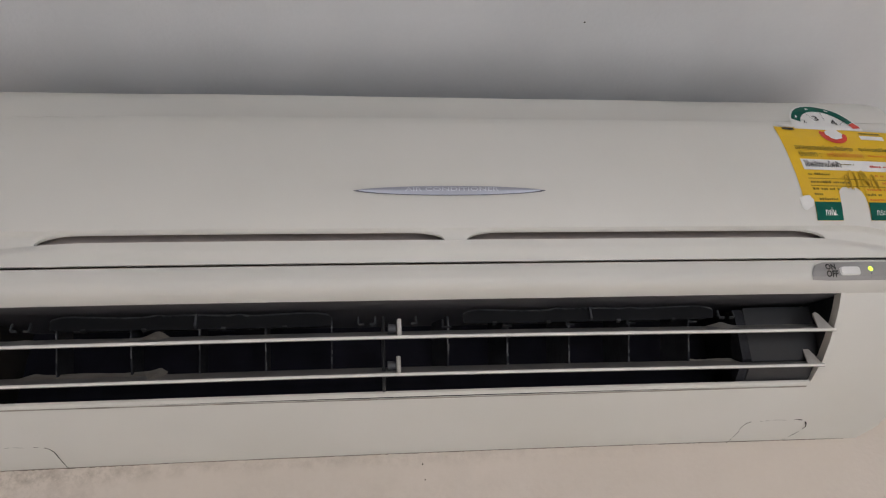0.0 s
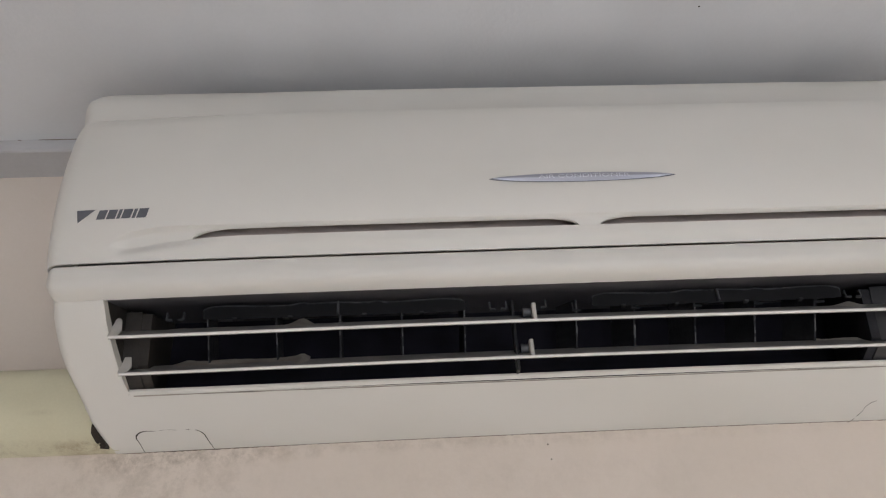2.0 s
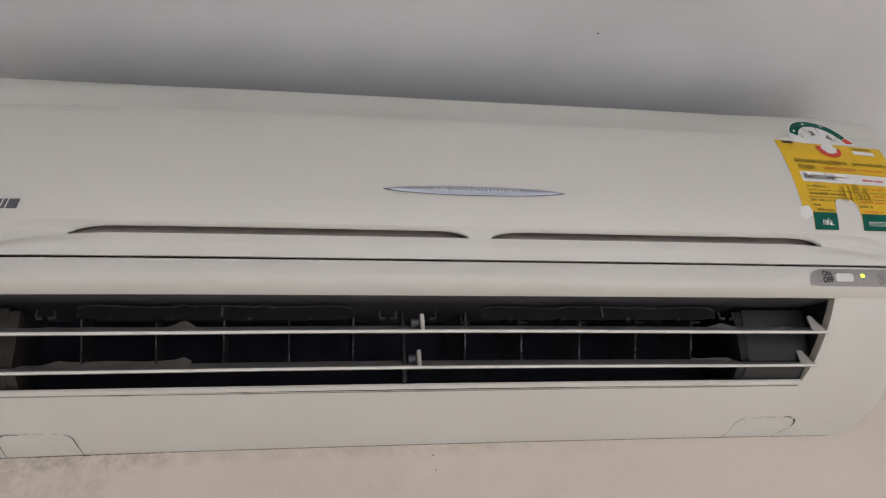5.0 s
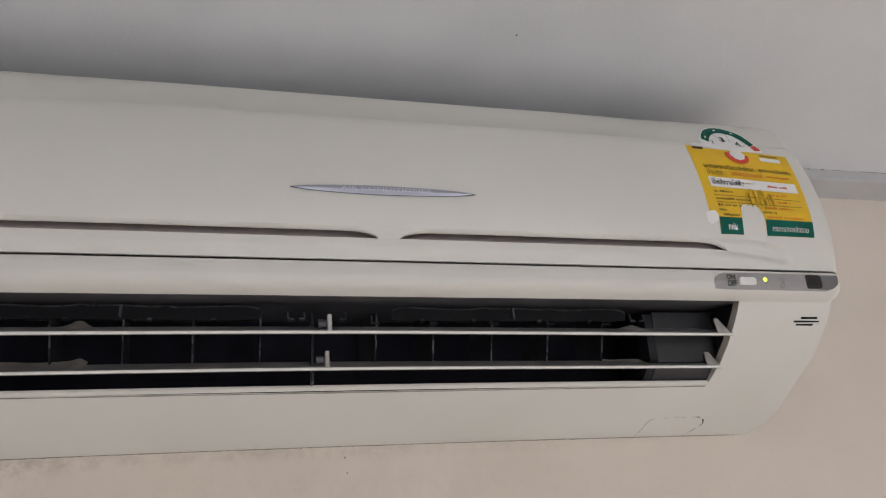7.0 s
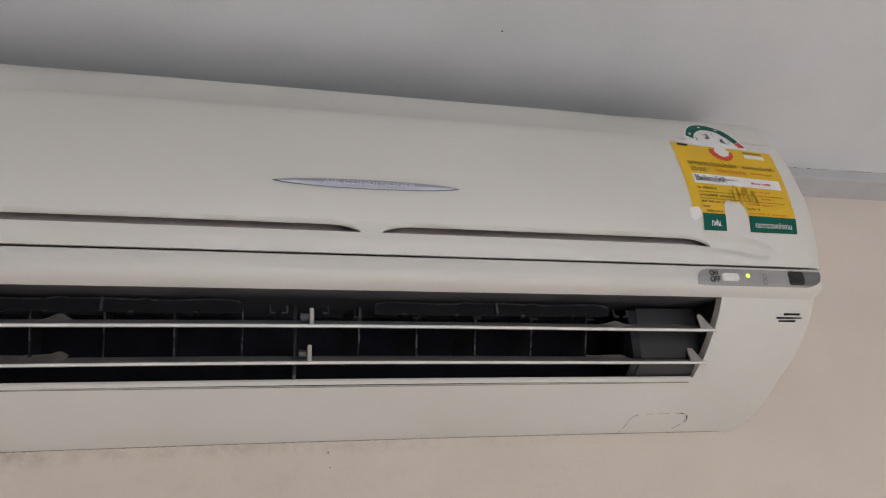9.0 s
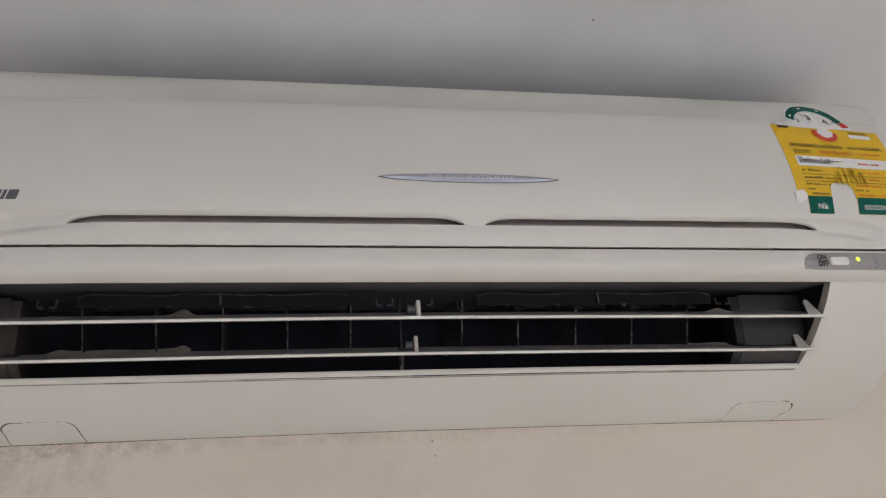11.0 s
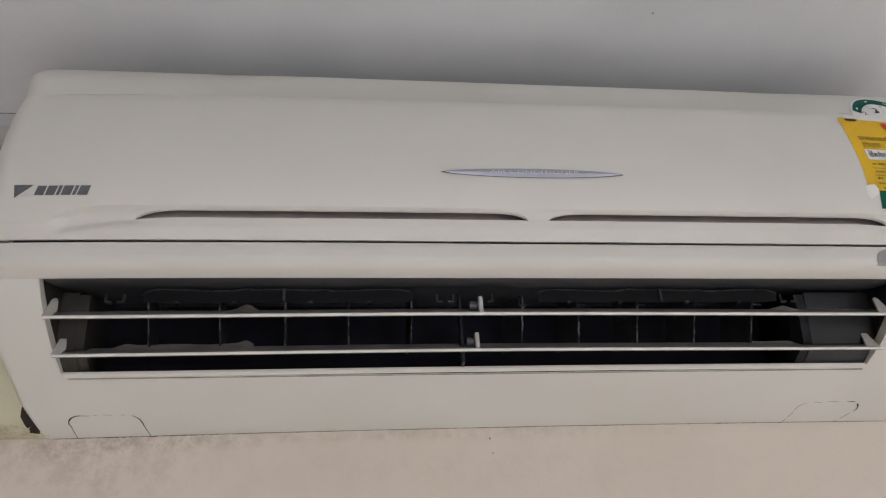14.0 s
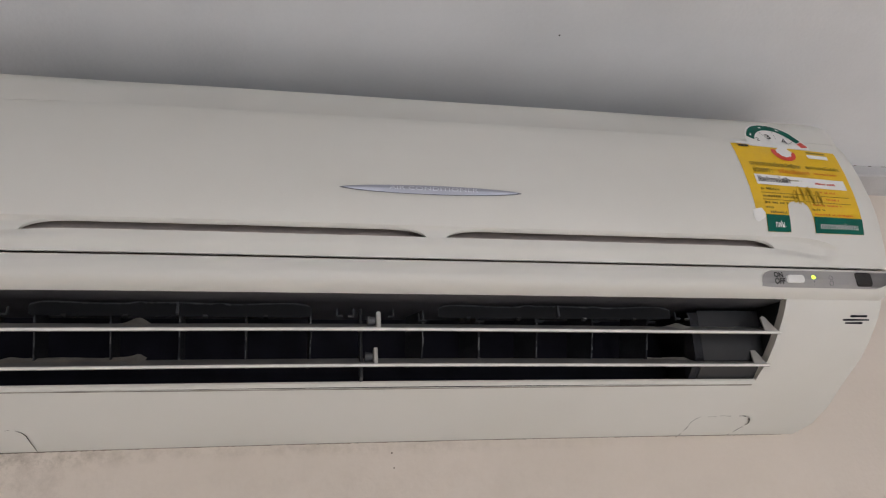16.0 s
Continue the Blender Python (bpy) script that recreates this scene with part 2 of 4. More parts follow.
def face_y(x, z):
    """The front surface from the nose up to the top edge."""
    if z < 2.3086:
        return lerp_table(NOSE, z) + end_inset(x, R_NOSE) + bowed(x, 0.003)
    if z < 2.4352:
        return lerp_table(FRONT, z) + end_inset(x, 0.013 + (R_FRONT - 0.013) * smoothstep(2.31, 2.345, z)) + bowed(x, 0.0025 + 0.003 * smoothstep(2.31, 2.36, z))
    f = smoothstep(2.4355, 2.465, z)
    return band_y(x, z) + end_inset(x, 0.018 - 0.009 * f) + bowed(x, 0.0055) * (1 - f)


def groove_line(x):
    """Upper edge of the long shallow groove across the front panel."""
    a = abs(x + 0.001)
    if a < 0.300:
        return 2.3312
    t = min(1, (a - 0.300) / 0.048)
    return 2.3312 - 0.0118 * (1 - math.sqrt(max(0, 1 - t * t)))


def sill(x):
    """Lower edge of slots and groove, which droops at both ends."""
    return 2.3240 - 0.0048 * smoothstep(0.293, 0.349, abs(x + 0.001))


def slot_top(x):
    """Upper edge of the two intake slots above their straight sill; None where there is none."""
    for a, b in ((-0.2905, -0.0075), (0.0090, 0.2865)):
        if a < x < b:
            d = min(x - a, b - x)
            return 2.3240 + 0.0058 * math.sqrt(max(0, 1 - max(0, 1 - d / 0.026) ** 2))
    return None


def panel_y(x, z):
    y = face_y(x, z)
    g = groove_line(x)
    a = abs(x + 0.001)
    if a < 0.349 and z < g:
        depth = (0.0018 + 0.0032 * smoothstep(0.255, 0.305, a)) * smoothstep(0, 0.0016, g - z) * smoothstep(sill(x) - 0.0075, sill(x) + 0.0005, z)
        y += depth * smoothstep(0.349, 0.335, a)
    return y


def sheet(points, off, surf=face_y, step=0.0035):
    """A thin print or paper laid on the front surface: outline points (x, z), raised by off."""
    bm = bmesh.new()
    f = bm.faces.new([bm.verts.new((x, 0, z)) for x, z in points])
    bmesh.ops.triangulate(bm, faces=[f])
    xs, zs = [p[0] for p in points], [p[1] for p in points]
    for lo, hi, axis in ((min(xs), max(xs), 0), (min(zs), max(zs), 2)):
        n = int((hi - lo) / step)
        for i in range(1, n + 1):
            co, no = [0, 0, 0], [0, 0, 0]
            co[axis], no[axis] = lo + (hi - lo) * i / (n + 1), 1
            bmesh.ops.bisect_plane(bm, geom=bm.verts[:] + bm.edges[:] + bm.faces[:], plane_co=co, plane_no=no)
    for v in bm.verts:
        v.co.y = surf(v.co.x, v.co.z) - off
    return bm


def slope_ribbon(path, width, off=0.0004):
    """A narrow line lying on the sloping underside: path of (x, y)."""
    bm = bmesh.new()
    rows = []
    for i, (x, y) in enumerate(path):
        a, b = path[max(0, i - 1)], path[min(len(path) - 1, i + 1)]
        d = Vector((b[0] - a[0], b[1] - a[1])).normalized()
        w = width * (0.6 + 0.7 * random.random())
        row = []
        for s in (-1, 1):
            px, py = x - d.y * w * s / 2, min(-0.0006, y + d.x * w * s / 2)
            row.append(bm.verts.new((px, py, lerp_table(SLOPE, py) - off)))
        rows.append(row)
    for a, b in zip(rows, rows[1:]):
        bm.faces.new((a[0], a[1], b[1], b[0]))
    return bm


def grid(rows_pts):
    """A surface through rows of points; None cells are skipped by the caller."""
    bm = bmesh.new()
    vs = [[bm.verts.new(p) for p in row] for row in rows_pts]
    for r0, r1 in zip(vs, vs[1:]):
        for k in range(len(r0) - 1):
            bm.faces.new((r0[k], r0[k + 1], r1[k + 1], r1[k]))
    return bm, vs


def lettering(text, x, z, width, height, off, surf=face_y, shear=0.0, bold=0.0):
    """Words on the front surface, their left foot at (x, z)."""
    cu = bpy.data.curves.new("words", "FONT")
    cu.body = text
    cu.resolution_u = 3
    cu.offset = bold
    tmp = new("words", cu)
    deps = bpy.context.evaluated_depsgraph_get()
    me = bpy.data.meshes.new_from_object(tmp.evaluated_get(deps))
    bpy.data.objects.remove(tmp)
    bpy.data.curves.remove(cu)
    bm = bmesh.new()
    bm.from_mesh(me)
    bpy.data.meshes.remove(me)
    xs, ys = [v.co.x for v in bm.verts], [v.co.y for v in bm.verts]
    x0, x1, y0, y1 = min(xs), max(xs), min(ys), max(ys)
    for i in range(1, 10):
        bmesh.ops.bisect_plane(bm, geom=bm.verts[:] + bm.edges[:] + bm.faces[:], plane_co=(0, y0 + (y1 - y0) * i / 10, 0), plane_no=(0, 1, 0))
    for v in bm.verts:
        u, w = (v.co.x - x0) / (x1 - x0), (v.co.y - y0) / (y1 - y0)
        px, pz = x + u * width + shear * w, z + w * height
        v.co = (px, surf(px, pz) - off, pz)
    return bm


# ---- the room ----
def structure(name, bm, material, label, category):
    return tagged(part(name, bm, material), label, category, "", "structure")


structure("wall_north", box(-2.3, 2.3, 0.0, 0.12, 0.0, CEIL), M_WALL, "beige painted wall with grey smudges and a painted contact shadow under the air conditioner", "wall")
structure("ceiling", box(-2.42, 2.42, -3.82, 0.12, CEIL, CEIL + 0.1), M_CEIL, "flat grey-white painted ceiling", "ceiling")
structure("floor", box(-2.42, 2.42, -3.82, 0.12, -0.1, 0.0), M_FLOOR, "pale plain floor", "floor")
structure("wall_west", box(-2.42, -2.3, -3.82, 0.12, 0.0, CEIL), M_WALL, "plain beige painted side wall", "wall")
structure("wall_east", box(2.3, 2.42, -3.82, 0.12, 0.0, CEIL), M_WALL, "plain beige painted side wall", "wall")
bm = box(-2.3, -0.3, -3.82, -3.7, 0, CEIL)
for b in ((1.7, 2.3, 0, CEIL), (-0.3, 1.7, 0, 0.5), (-0.3, 1.7, 1.8, CEIL)):
    box(b[0], b[1], -3.82, -3.7, b[2], b[3], bm=bm)
structure("wall_south", bm, M_WALL, "plain beige wall with a wide window opening", "wall")

# flat moulding strip along the ceiling, with open cracks above it
bm = bmesh.new()
for x in (-2.3, -0.4, -0.2, 0.1, 0.3, 2.3):
    sh = -0.0045 * min(1, max(0, (0.3 - x) / 0.7))
    ring = [bm.verts.new((x, y, z)) for y, z in ((0, 2.522), (sh - 0.0365, 2.522), (sh - 0.038, 2.5235), (sh - 0.038, CEIL - 0.0010), (sh - 0.038, CEIL + 0.002), (0, CEIL + 0.002))]
    if x > -2.3:
        for k in range(6):
            bm.faces.new((last[k], last[(k + 1) % 6], ring[(k + 1) % 6], ring[k]))
    last = ring
trim = structure("trim", bm, M_TRIM, "grey-white painted flat strip between wall and ceiling", "trim")


def shift(x):
    """The strip is thickened towards the west to fit the camera's view."""
    return -0.0045 * smoothstep(0.3, -0.4, x)


random.seed(4)
for x0, x1, w in ((-0.62, -0.575, 1.2), (-0.56, -0.548, 1.1), (-0.530, -0.5265, 1.0), (-0.509, -0.466, 1.7), (-0.463, -0.44, 0.7), (0.553, 0.5565, 1.3), (0.573, 0.5775, 2.0), (0.590, 0.602, 0.5), (0.632, 0.658, 0.4), (0.660, 0.670, 1.2), (0.690, 0.80, 0.4)):
    n = max(2, int((x1 - x0) / 0.004))
    prof = []
    for i in range(n + 1):
        prof.append((x0 + (x1 - x0) * i / n, 0.0004 * w * random.random() ** 1.8))
    bm = bmesh.new()
    lo = [bm.verts.new((x, shift(x) - 0.0386, CEIL - 0.0004 - h)) for x, h in prof]
    hi = [bm.verts.new((x, shift(x) - 0.0386, CEIL - 0.0002)) for x, h in prof]
    lo2 = [bm.verts.new((x, shift(x) - 0.0362, CEIL - 0.0004 - h)) for x, h in prof]
    for k in range(n):
        bm.faces.new((lo[k], lo[k + 1], hi[k + 1], hi[k]))
        bm.faces.new((lo2[k], lo2[k + 1], lo[k + 1], lo[k]))
    part("crack", bm, M_GRIME if w > 1.9 else M_SOIL_SHADE, trim, "dark open crack under the ceiling")

bm = bmesh.new()
bmesh.ops.create_uvsphere(bm, u_segments=10, v_segments=6, radius=0.0008, matrix=Matrix.Translation((0.128, -0.199, CEIL - 0.0001)) @ Matrix.Diagonal((1.2, 1, 0.4, 1)))
tagged(part("fly_speck", bm, M_GRIME), "tiny dark fly speck on the ceiling", "speck")
for x, z, r in ((-0.0180, 2.2135, 0.0007), (-0.0165, 2.2005, 0.0006)):
    bm = bmesh.new()
    bmesh.ops.create_uvsphere(bm, u_segments=8, v_segments=5, radius=r, matrix=Matrix.Translation((x, -0.0001, z)) @ Matrix.Diagonal((1, 0.4, 1.3, 1)))
    tagged(part("fly_speck", bm, M_SOIL_SHADE), "tiny brown fly speck on the beige wall", "speck", "wall specks")

# ---- pipe trunking on the wall ----
trunk = thing("pipe_trunking", (-0.9, 0, 2.2235), "yellowed cream plastic pipe trunking along the wall", "trunking")
sec = [(-0.0005, 2.2222), (-0.008, 2.2225), (-0.020, 2.2262), (-0.031, 2.2325), (-0.039, 2.2405), (-0.0435, 2.2500), (-0.0450, 2.262), (-0.0447, 2.275),
       (-0.0430, 2.2815), (-0.0390, 2.2855), (-0.033, 2.2872), (-0.0005, 2.2880)]
part("base_strip", prism([(-0.0004, 2.2875), (-0.0115, 2.2875), (-0.0115, 2.2900), (-0.0100, 2.2908), (-0.0004, 2.2908)], -2.29, -0.384), M_TRUNK, trunk)
part("cover", prism(sec, -2.29, -0.384, 60, lambda x: (0.0006 * math.sin(9 * x), 0.0008 * math.sin(6 * x))), M_TRUNK, trunk, smooth=True)

# ---- the air conditioner ----
unit = thing("air_conditioner", (0, 0, 2.2212), "aged off-white wall-mounted split air conditioner under the ceiling", "air conditioner")

# hinged front panel with its two intake slots
SILL = 2.3240
inner = [-HALF + R_FRONT + (2 * (HALF - R_FRONT)) * i / 300 for i in range(301)]
for a, b in ((-0.2905, -0.0075), (0.0090, 0.2865)):
    inner += [a + 0.026 * (i / 40) ** 2 for i in range(41)] + [b - 0.026 * (i / 40) ** 2 for i in range(41)]
inner = sorted(set(round(x, 6) for x in inner))
xs = [-x for x in reversed(stations(R_FRONT))] + inner + stations(R_FRONT)


def lip(x):
    """Height of the slot's upper lip, or a hair over the sill beside the slots."""
    t = slot_top(x)
    return max(SILL + 0.00004, t) if t else sill(x) + 0.00004


def row_at(z):
    return [(x, panel_y(x, z), z) for x in xs]


rows = [[(x, panel_y(x, 2.3094) + 0.0030, 2.3300) for x in xs], [(x, panel_y(x, 2.3094) + 0.0022, 2.3098) for x in xs]]


def low_row(z):
    """Rows under the sill follow its droop."""
    out = []
    for x in xs:
        zz = 2.3094 + (z - 2.3094) * (sill(x) - 2.3094) / (SILL - 2.3094)
        out.append((x, panel_y(x, zz), zz))
    return out


rows += [low_row(z) for z in (2.3094, 2.3102, 2.312, 2.314, 2.3155, 2.317, 2.3185, 2.320, 2.3215, 2.323, 2.3237, SILL)]
rows += [[(x, panel_y(x, sill(x)) + min(0.0025, 4 * (lip(x) - sill(x))), sill(x) + 0.02 * (lip(x) - sill(x))) for x in xs]]
slot_row = len(rows) - 1
rows += [[(x, panel_y(x, lip(x)) + min(0.0025, 4 * (lip(x) - sill(x))), sill(x) + 0.98 * (lip(x) - sill(x))) for x in xs]]
for g in (0.0, 0.2, 0.4, 0.6, 0.72, 0.84, 0.93, 1.0):
    row = []
    for x in xs:
        z = lip(x) + g * max(0.0002, groove_line(x) - lip(x))
        row.append((x, panel_y(x, z), z))
    rows.append(row)
for g in (0.1, 0.3, 0.6, 1.0):
    row = []
    for x in xs:
        z0 = lip(x) + max(0.0002, groove_line(x) - lip(x))
        z = z0 + g * (2.337 - z0)
        row.append((x, panel_y(x, z), z))
    rows.append(row)
rows += [row_at(z) for z in [2.339] + [2.343 + 0.0046 * i for i in range(18)] + [2.4255, 2.429, 2.432, 2.434, 2.435]]
rows += [[(x, panel_y(x, 2.435) + 0.0010, 2.4362) for x in xs], [(x, panel_y(x, 2.435) + 0.010, 2.4366) for x in xs]]
bm = bmesh.new()
vs = [[bm.verts.new(p) for p in row] for row in rows]
for r in range(len(vs) - 1):
    for k in range(len(xs) - 1):
        if r == slot_row and slot_top((xs[k] + xs[k + 1]) / 2):
            continue
        bm.faces.new((vs[r][k], vs[r][k + 1], vs[r + 1][k + 1], vs[r + 1][k]))
for k in (0, -1):
    edge = [r[k] for r in vs]
    back = [bm.verts.new((v.co.x * 0.9985, -0.12, v.co.z)) for v in edge]
    for i in range(len(edge) - 1):
        bm.faces.new((edge[i], edge[i + 1], back[i + 1], back[i]))
panel = part("front_panel", bm, M_PLASTIC, unit, "smooth off-white front panel with two long intake slots", smooth=True)

# hollow behind each intake slot, its shade put into a darker plastic
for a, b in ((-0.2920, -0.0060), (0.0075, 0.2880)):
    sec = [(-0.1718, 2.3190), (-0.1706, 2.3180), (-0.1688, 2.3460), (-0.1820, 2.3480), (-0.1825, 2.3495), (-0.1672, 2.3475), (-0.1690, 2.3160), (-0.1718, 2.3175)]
    part("slot_trough", prism(sec, a, b), M_HOLLOW, panel, "hollow behind the intake slot, its shade painted into the plastic")

# upper casing: sloping band, top and the sides behind the panel
xs2 = [-x for x in reversed(stations(R_FRONT))] + [-HALF + R_FRONT + (2 * (HALF - R_FRONT)) * i / 40 for i in range(41)] + stations(R_FRONT)


def top_drop(x):
    """The upper corners are rounded off."""
    d = max(0, abs(x) - (HALF - 0.014))
    return 0.014 - math.sqrt(max(0, 0.014 ** 2 - min(d, 0.0137) ** 2))


def band_row(z, dy=0.0):
    f = (z - 2.4355) / (2.489 - 2.4355)
    return [(x * (0.9975 - 0.001 * f), face_y(x, z) + dy, z - top_drop(x) * f * f + 0.0014 * f * smoothstep(0.15, -0.3, x)) for x in xs2]


rows = [[(x, y + 0.02, z - 0.002) for x, y, z in band_row(2.4356)]] + [band_row(z) for z, _ in BAND]
rows += [[(x * 0.9955, -0.12, 2.4895 - top_drop(x)) for x in xs2], [(x * 0.9955, -0.0006, 2.4895 - top_drop(x)) for x in xs2]]
bm, vs = grid(rows)
part("top_cover", bm, M_PLASTIC, unit, "off-white top band sloping back to the ceiling", smooth=True)

# side cheeks of the chassis, between panel and wall
for s in (-1, 1):
    sec = [(-0.0006, 2.2240), (-0.0006, 2.470), (-0.150, 2.470), (-0.166, 2.435), (-0.168, 2.36), (-0.160, 2.3120), (-0.150, 2.290), (-0.106, 2.2575), (-0.046, 2.2355)]
    part("side_cheek", prism(sec, s * 0.376, s * 0.379), M_PLASTIC, unit)

# lower casing: nose, sloping underside with the air outlet cut through
xs3 = sorted([-x for x in stations(0.011)] + stations(0.011) + [OUT_L, OUT_R, OUT_L + 0.0025, OUT_R - 0.0025]
             + [-0.3865 + 0.773 * i / 40 for i in range(41)])
prof = [(-0.110, 2.3066, R_NOSE), (-0.1680, 2.3080, R_NOSE)] + [(y, z, R_NOSE) for z, y in reversed(NOSE)] + [(y, z, R_SLOPE) for y, z in SLOPE[1:]]


def end_x(x, y):
    """The lower casing is a little narrower than the panel and its corners at the wall are rounded off."""
    at_wall = 0.012 * smoothstep(-0.030, 0.0, y) if x > 0 else 0.003 * smoothstep(-0.050, 0.0, y)
    at_nose = 0.0030 if x > 0 else 0.0030 - 0.0020 * smoothstep(-0.150, -0.120, y)
    return x - math.copysign((at_nose + at_wall) * smoothstep(0.33, HALF, abs(x)), x)


def casing_pt(x, k):
    y, z, r = prof[k]
    a, b = prof[max(0, k - 1)], prof[min(len(prof) - 1, k + 1)]
    t = Vector((b[0] - a[0], b[1] - a[1])).normalized()
    n = Vector((-t.y, t.x))
    if n.dot(Vector((-0.09 - y, 2.3005 - z))) < 0:
        n = -n
    if k < 3:
        n = Vector((1, 0))
    d = end_inset(x, r)
    bow = 0.0022 * (1 - (x / HALF) ** 2) * smoothstep(-0.06, -0.004, y)
    return (end_x(x, y), min(-0.0005, y + n.x * d + bowed(x, 0.003) * smoothstep(-0.140, -0.160, y)), z + n.y * d + bow)


bm = bmesh.new()
vs = [[bm.verts.new(casing_pt(x, k)) for x in xs3] for k in range(len(prof))]
k_top = max(k for k, p in enumerate(prof) if p[0] <= OUT_T + 1e-6 and p[1] < 2.289)
k_bot = min(k for k, p in enumerate(prof) if abs(p[0] - OUT_B) < 1e-6)
for k in range(len(prof) - 1):
    for i in range(len(xs3) - 1):
        xm = (xs3[i] + xs3[i + 1]) / 2
        if k_top <= k < k_bot and OUT_L < xm < OUT_R:
            continue
        bm.faces.new((vs[k][i], vs[k][i + 1], vs[k + 1][i + 1], vs[k + 1][i]))
for col in (0, -1):
    edge = [r[col] for r in vs]
    hub = bm.verts.new((edge[0].co.x, -0.03, 2.30))
    for a, b in zip(edge, edge[1:]):
        bm.faces.new((a, b, hub))
bm.normal_update()
casing = part("lower_casing", bm, M_PLASTIC, unit, "off-white lower casing round the open air outlet", smooth=True)

# jambs: the casing's own thickness at both ends of the outlet
for xa, s in ((OUT_L, 1), (OUT_R, -1)):
    ins = [(y, z) for y, z in SLOPE if OUT_T <= y <= OUT_B]
    if s > 0:
        ins = [(y + 0.0004, z + 0.0005) for y, z in ins]
    sec = ins + [(y + 0.004, z + 0.0065) for y, z in reversed(ins)]
    part("outlet_jamb", prism(sec, xa - s * 0.0005, xa + (0.0007 if s > 0 else -0.0034)), M_PLASTIC, unit)

# rail along the lower edge of the outlet
sec = [(-0.0802, 2.2464), (-0.0788, 2.2450), (-0.0772, 2.2443), (-0.0765, 2.2446), (-0.0765, 2.2480), (-0.0780, 2.2484), (-0.0802, 2.2480)]
rail = part("outlet_rail", prism(sec, OUT_L + 0.0012, OUT_R - 0.0025, 24, lambda x: (0, 0.0006 * math.cos(x * 7))), M_PLASTIC, unit, "pale plastic rail at the outlet's lower edge", smooth=True)
# shadow line under the rail, painted as a grey ribbon
part("rail_shadow", slope_ribbon([(OUT_L + 0.004 + i * 0.01, -0.0757) for i in range(66)], 0.0013), M_PEEL, rail, "thin grey ribbon painting the shadow line below the rail")
part("nick", box(-0.0433, -0.0427, -0.0775, -0.0760, 2.2436, 2.2450), M_ARM, rail, "small white moulding nick")

# outlet duct: grey upper wall, end blocks, near-black sheets painting the fan cavity's shade
sec = [(-0.1520, 2.2893), (-0.118, 2.3000), (-0.070, 2.3165), (-0.030, 2.3280), (-0.030, 2.3300), (-0.1520, 2.2915)]
part("duct_roof", prism(sec, OUT_L - 0.001, OUT_R + 0.001), M_ROOF, unit, "grey upper wall inside the outlet")
part("fan_cavity", box(OUT_L - 0.002, OUT_R + 0.002, -0.032, -0.012, 2.2430, 2.3300), M_BLACK, unit, "black sheet painting the shaded depth behind the louvers")
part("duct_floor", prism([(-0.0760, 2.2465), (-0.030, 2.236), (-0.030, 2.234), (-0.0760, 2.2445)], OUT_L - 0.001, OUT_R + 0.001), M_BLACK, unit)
# end blocks and sides carry the duct's shade in their darker colours
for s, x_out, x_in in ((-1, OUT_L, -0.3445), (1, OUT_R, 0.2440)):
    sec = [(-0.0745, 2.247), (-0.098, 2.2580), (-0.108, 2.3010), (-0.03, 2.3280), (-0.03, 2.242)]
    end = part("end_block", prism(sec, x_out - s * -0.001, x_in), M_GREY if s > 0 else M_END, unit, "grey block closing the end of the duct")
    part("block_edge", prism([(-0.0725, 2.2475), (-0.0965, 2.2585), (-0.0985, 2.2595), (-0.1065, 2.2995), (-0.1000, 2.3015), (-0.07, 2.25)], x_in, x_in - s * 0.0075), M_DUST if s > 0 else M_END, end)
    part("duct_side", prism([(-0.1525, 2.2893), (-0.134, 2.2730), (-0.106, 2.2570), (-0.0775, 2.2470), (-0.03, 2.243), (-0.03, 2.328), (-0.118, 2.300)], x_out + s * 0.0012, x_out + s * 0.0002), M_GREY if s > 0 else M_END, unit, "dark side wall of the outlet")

# wavy link plates under the duct roof
random.seed(9)
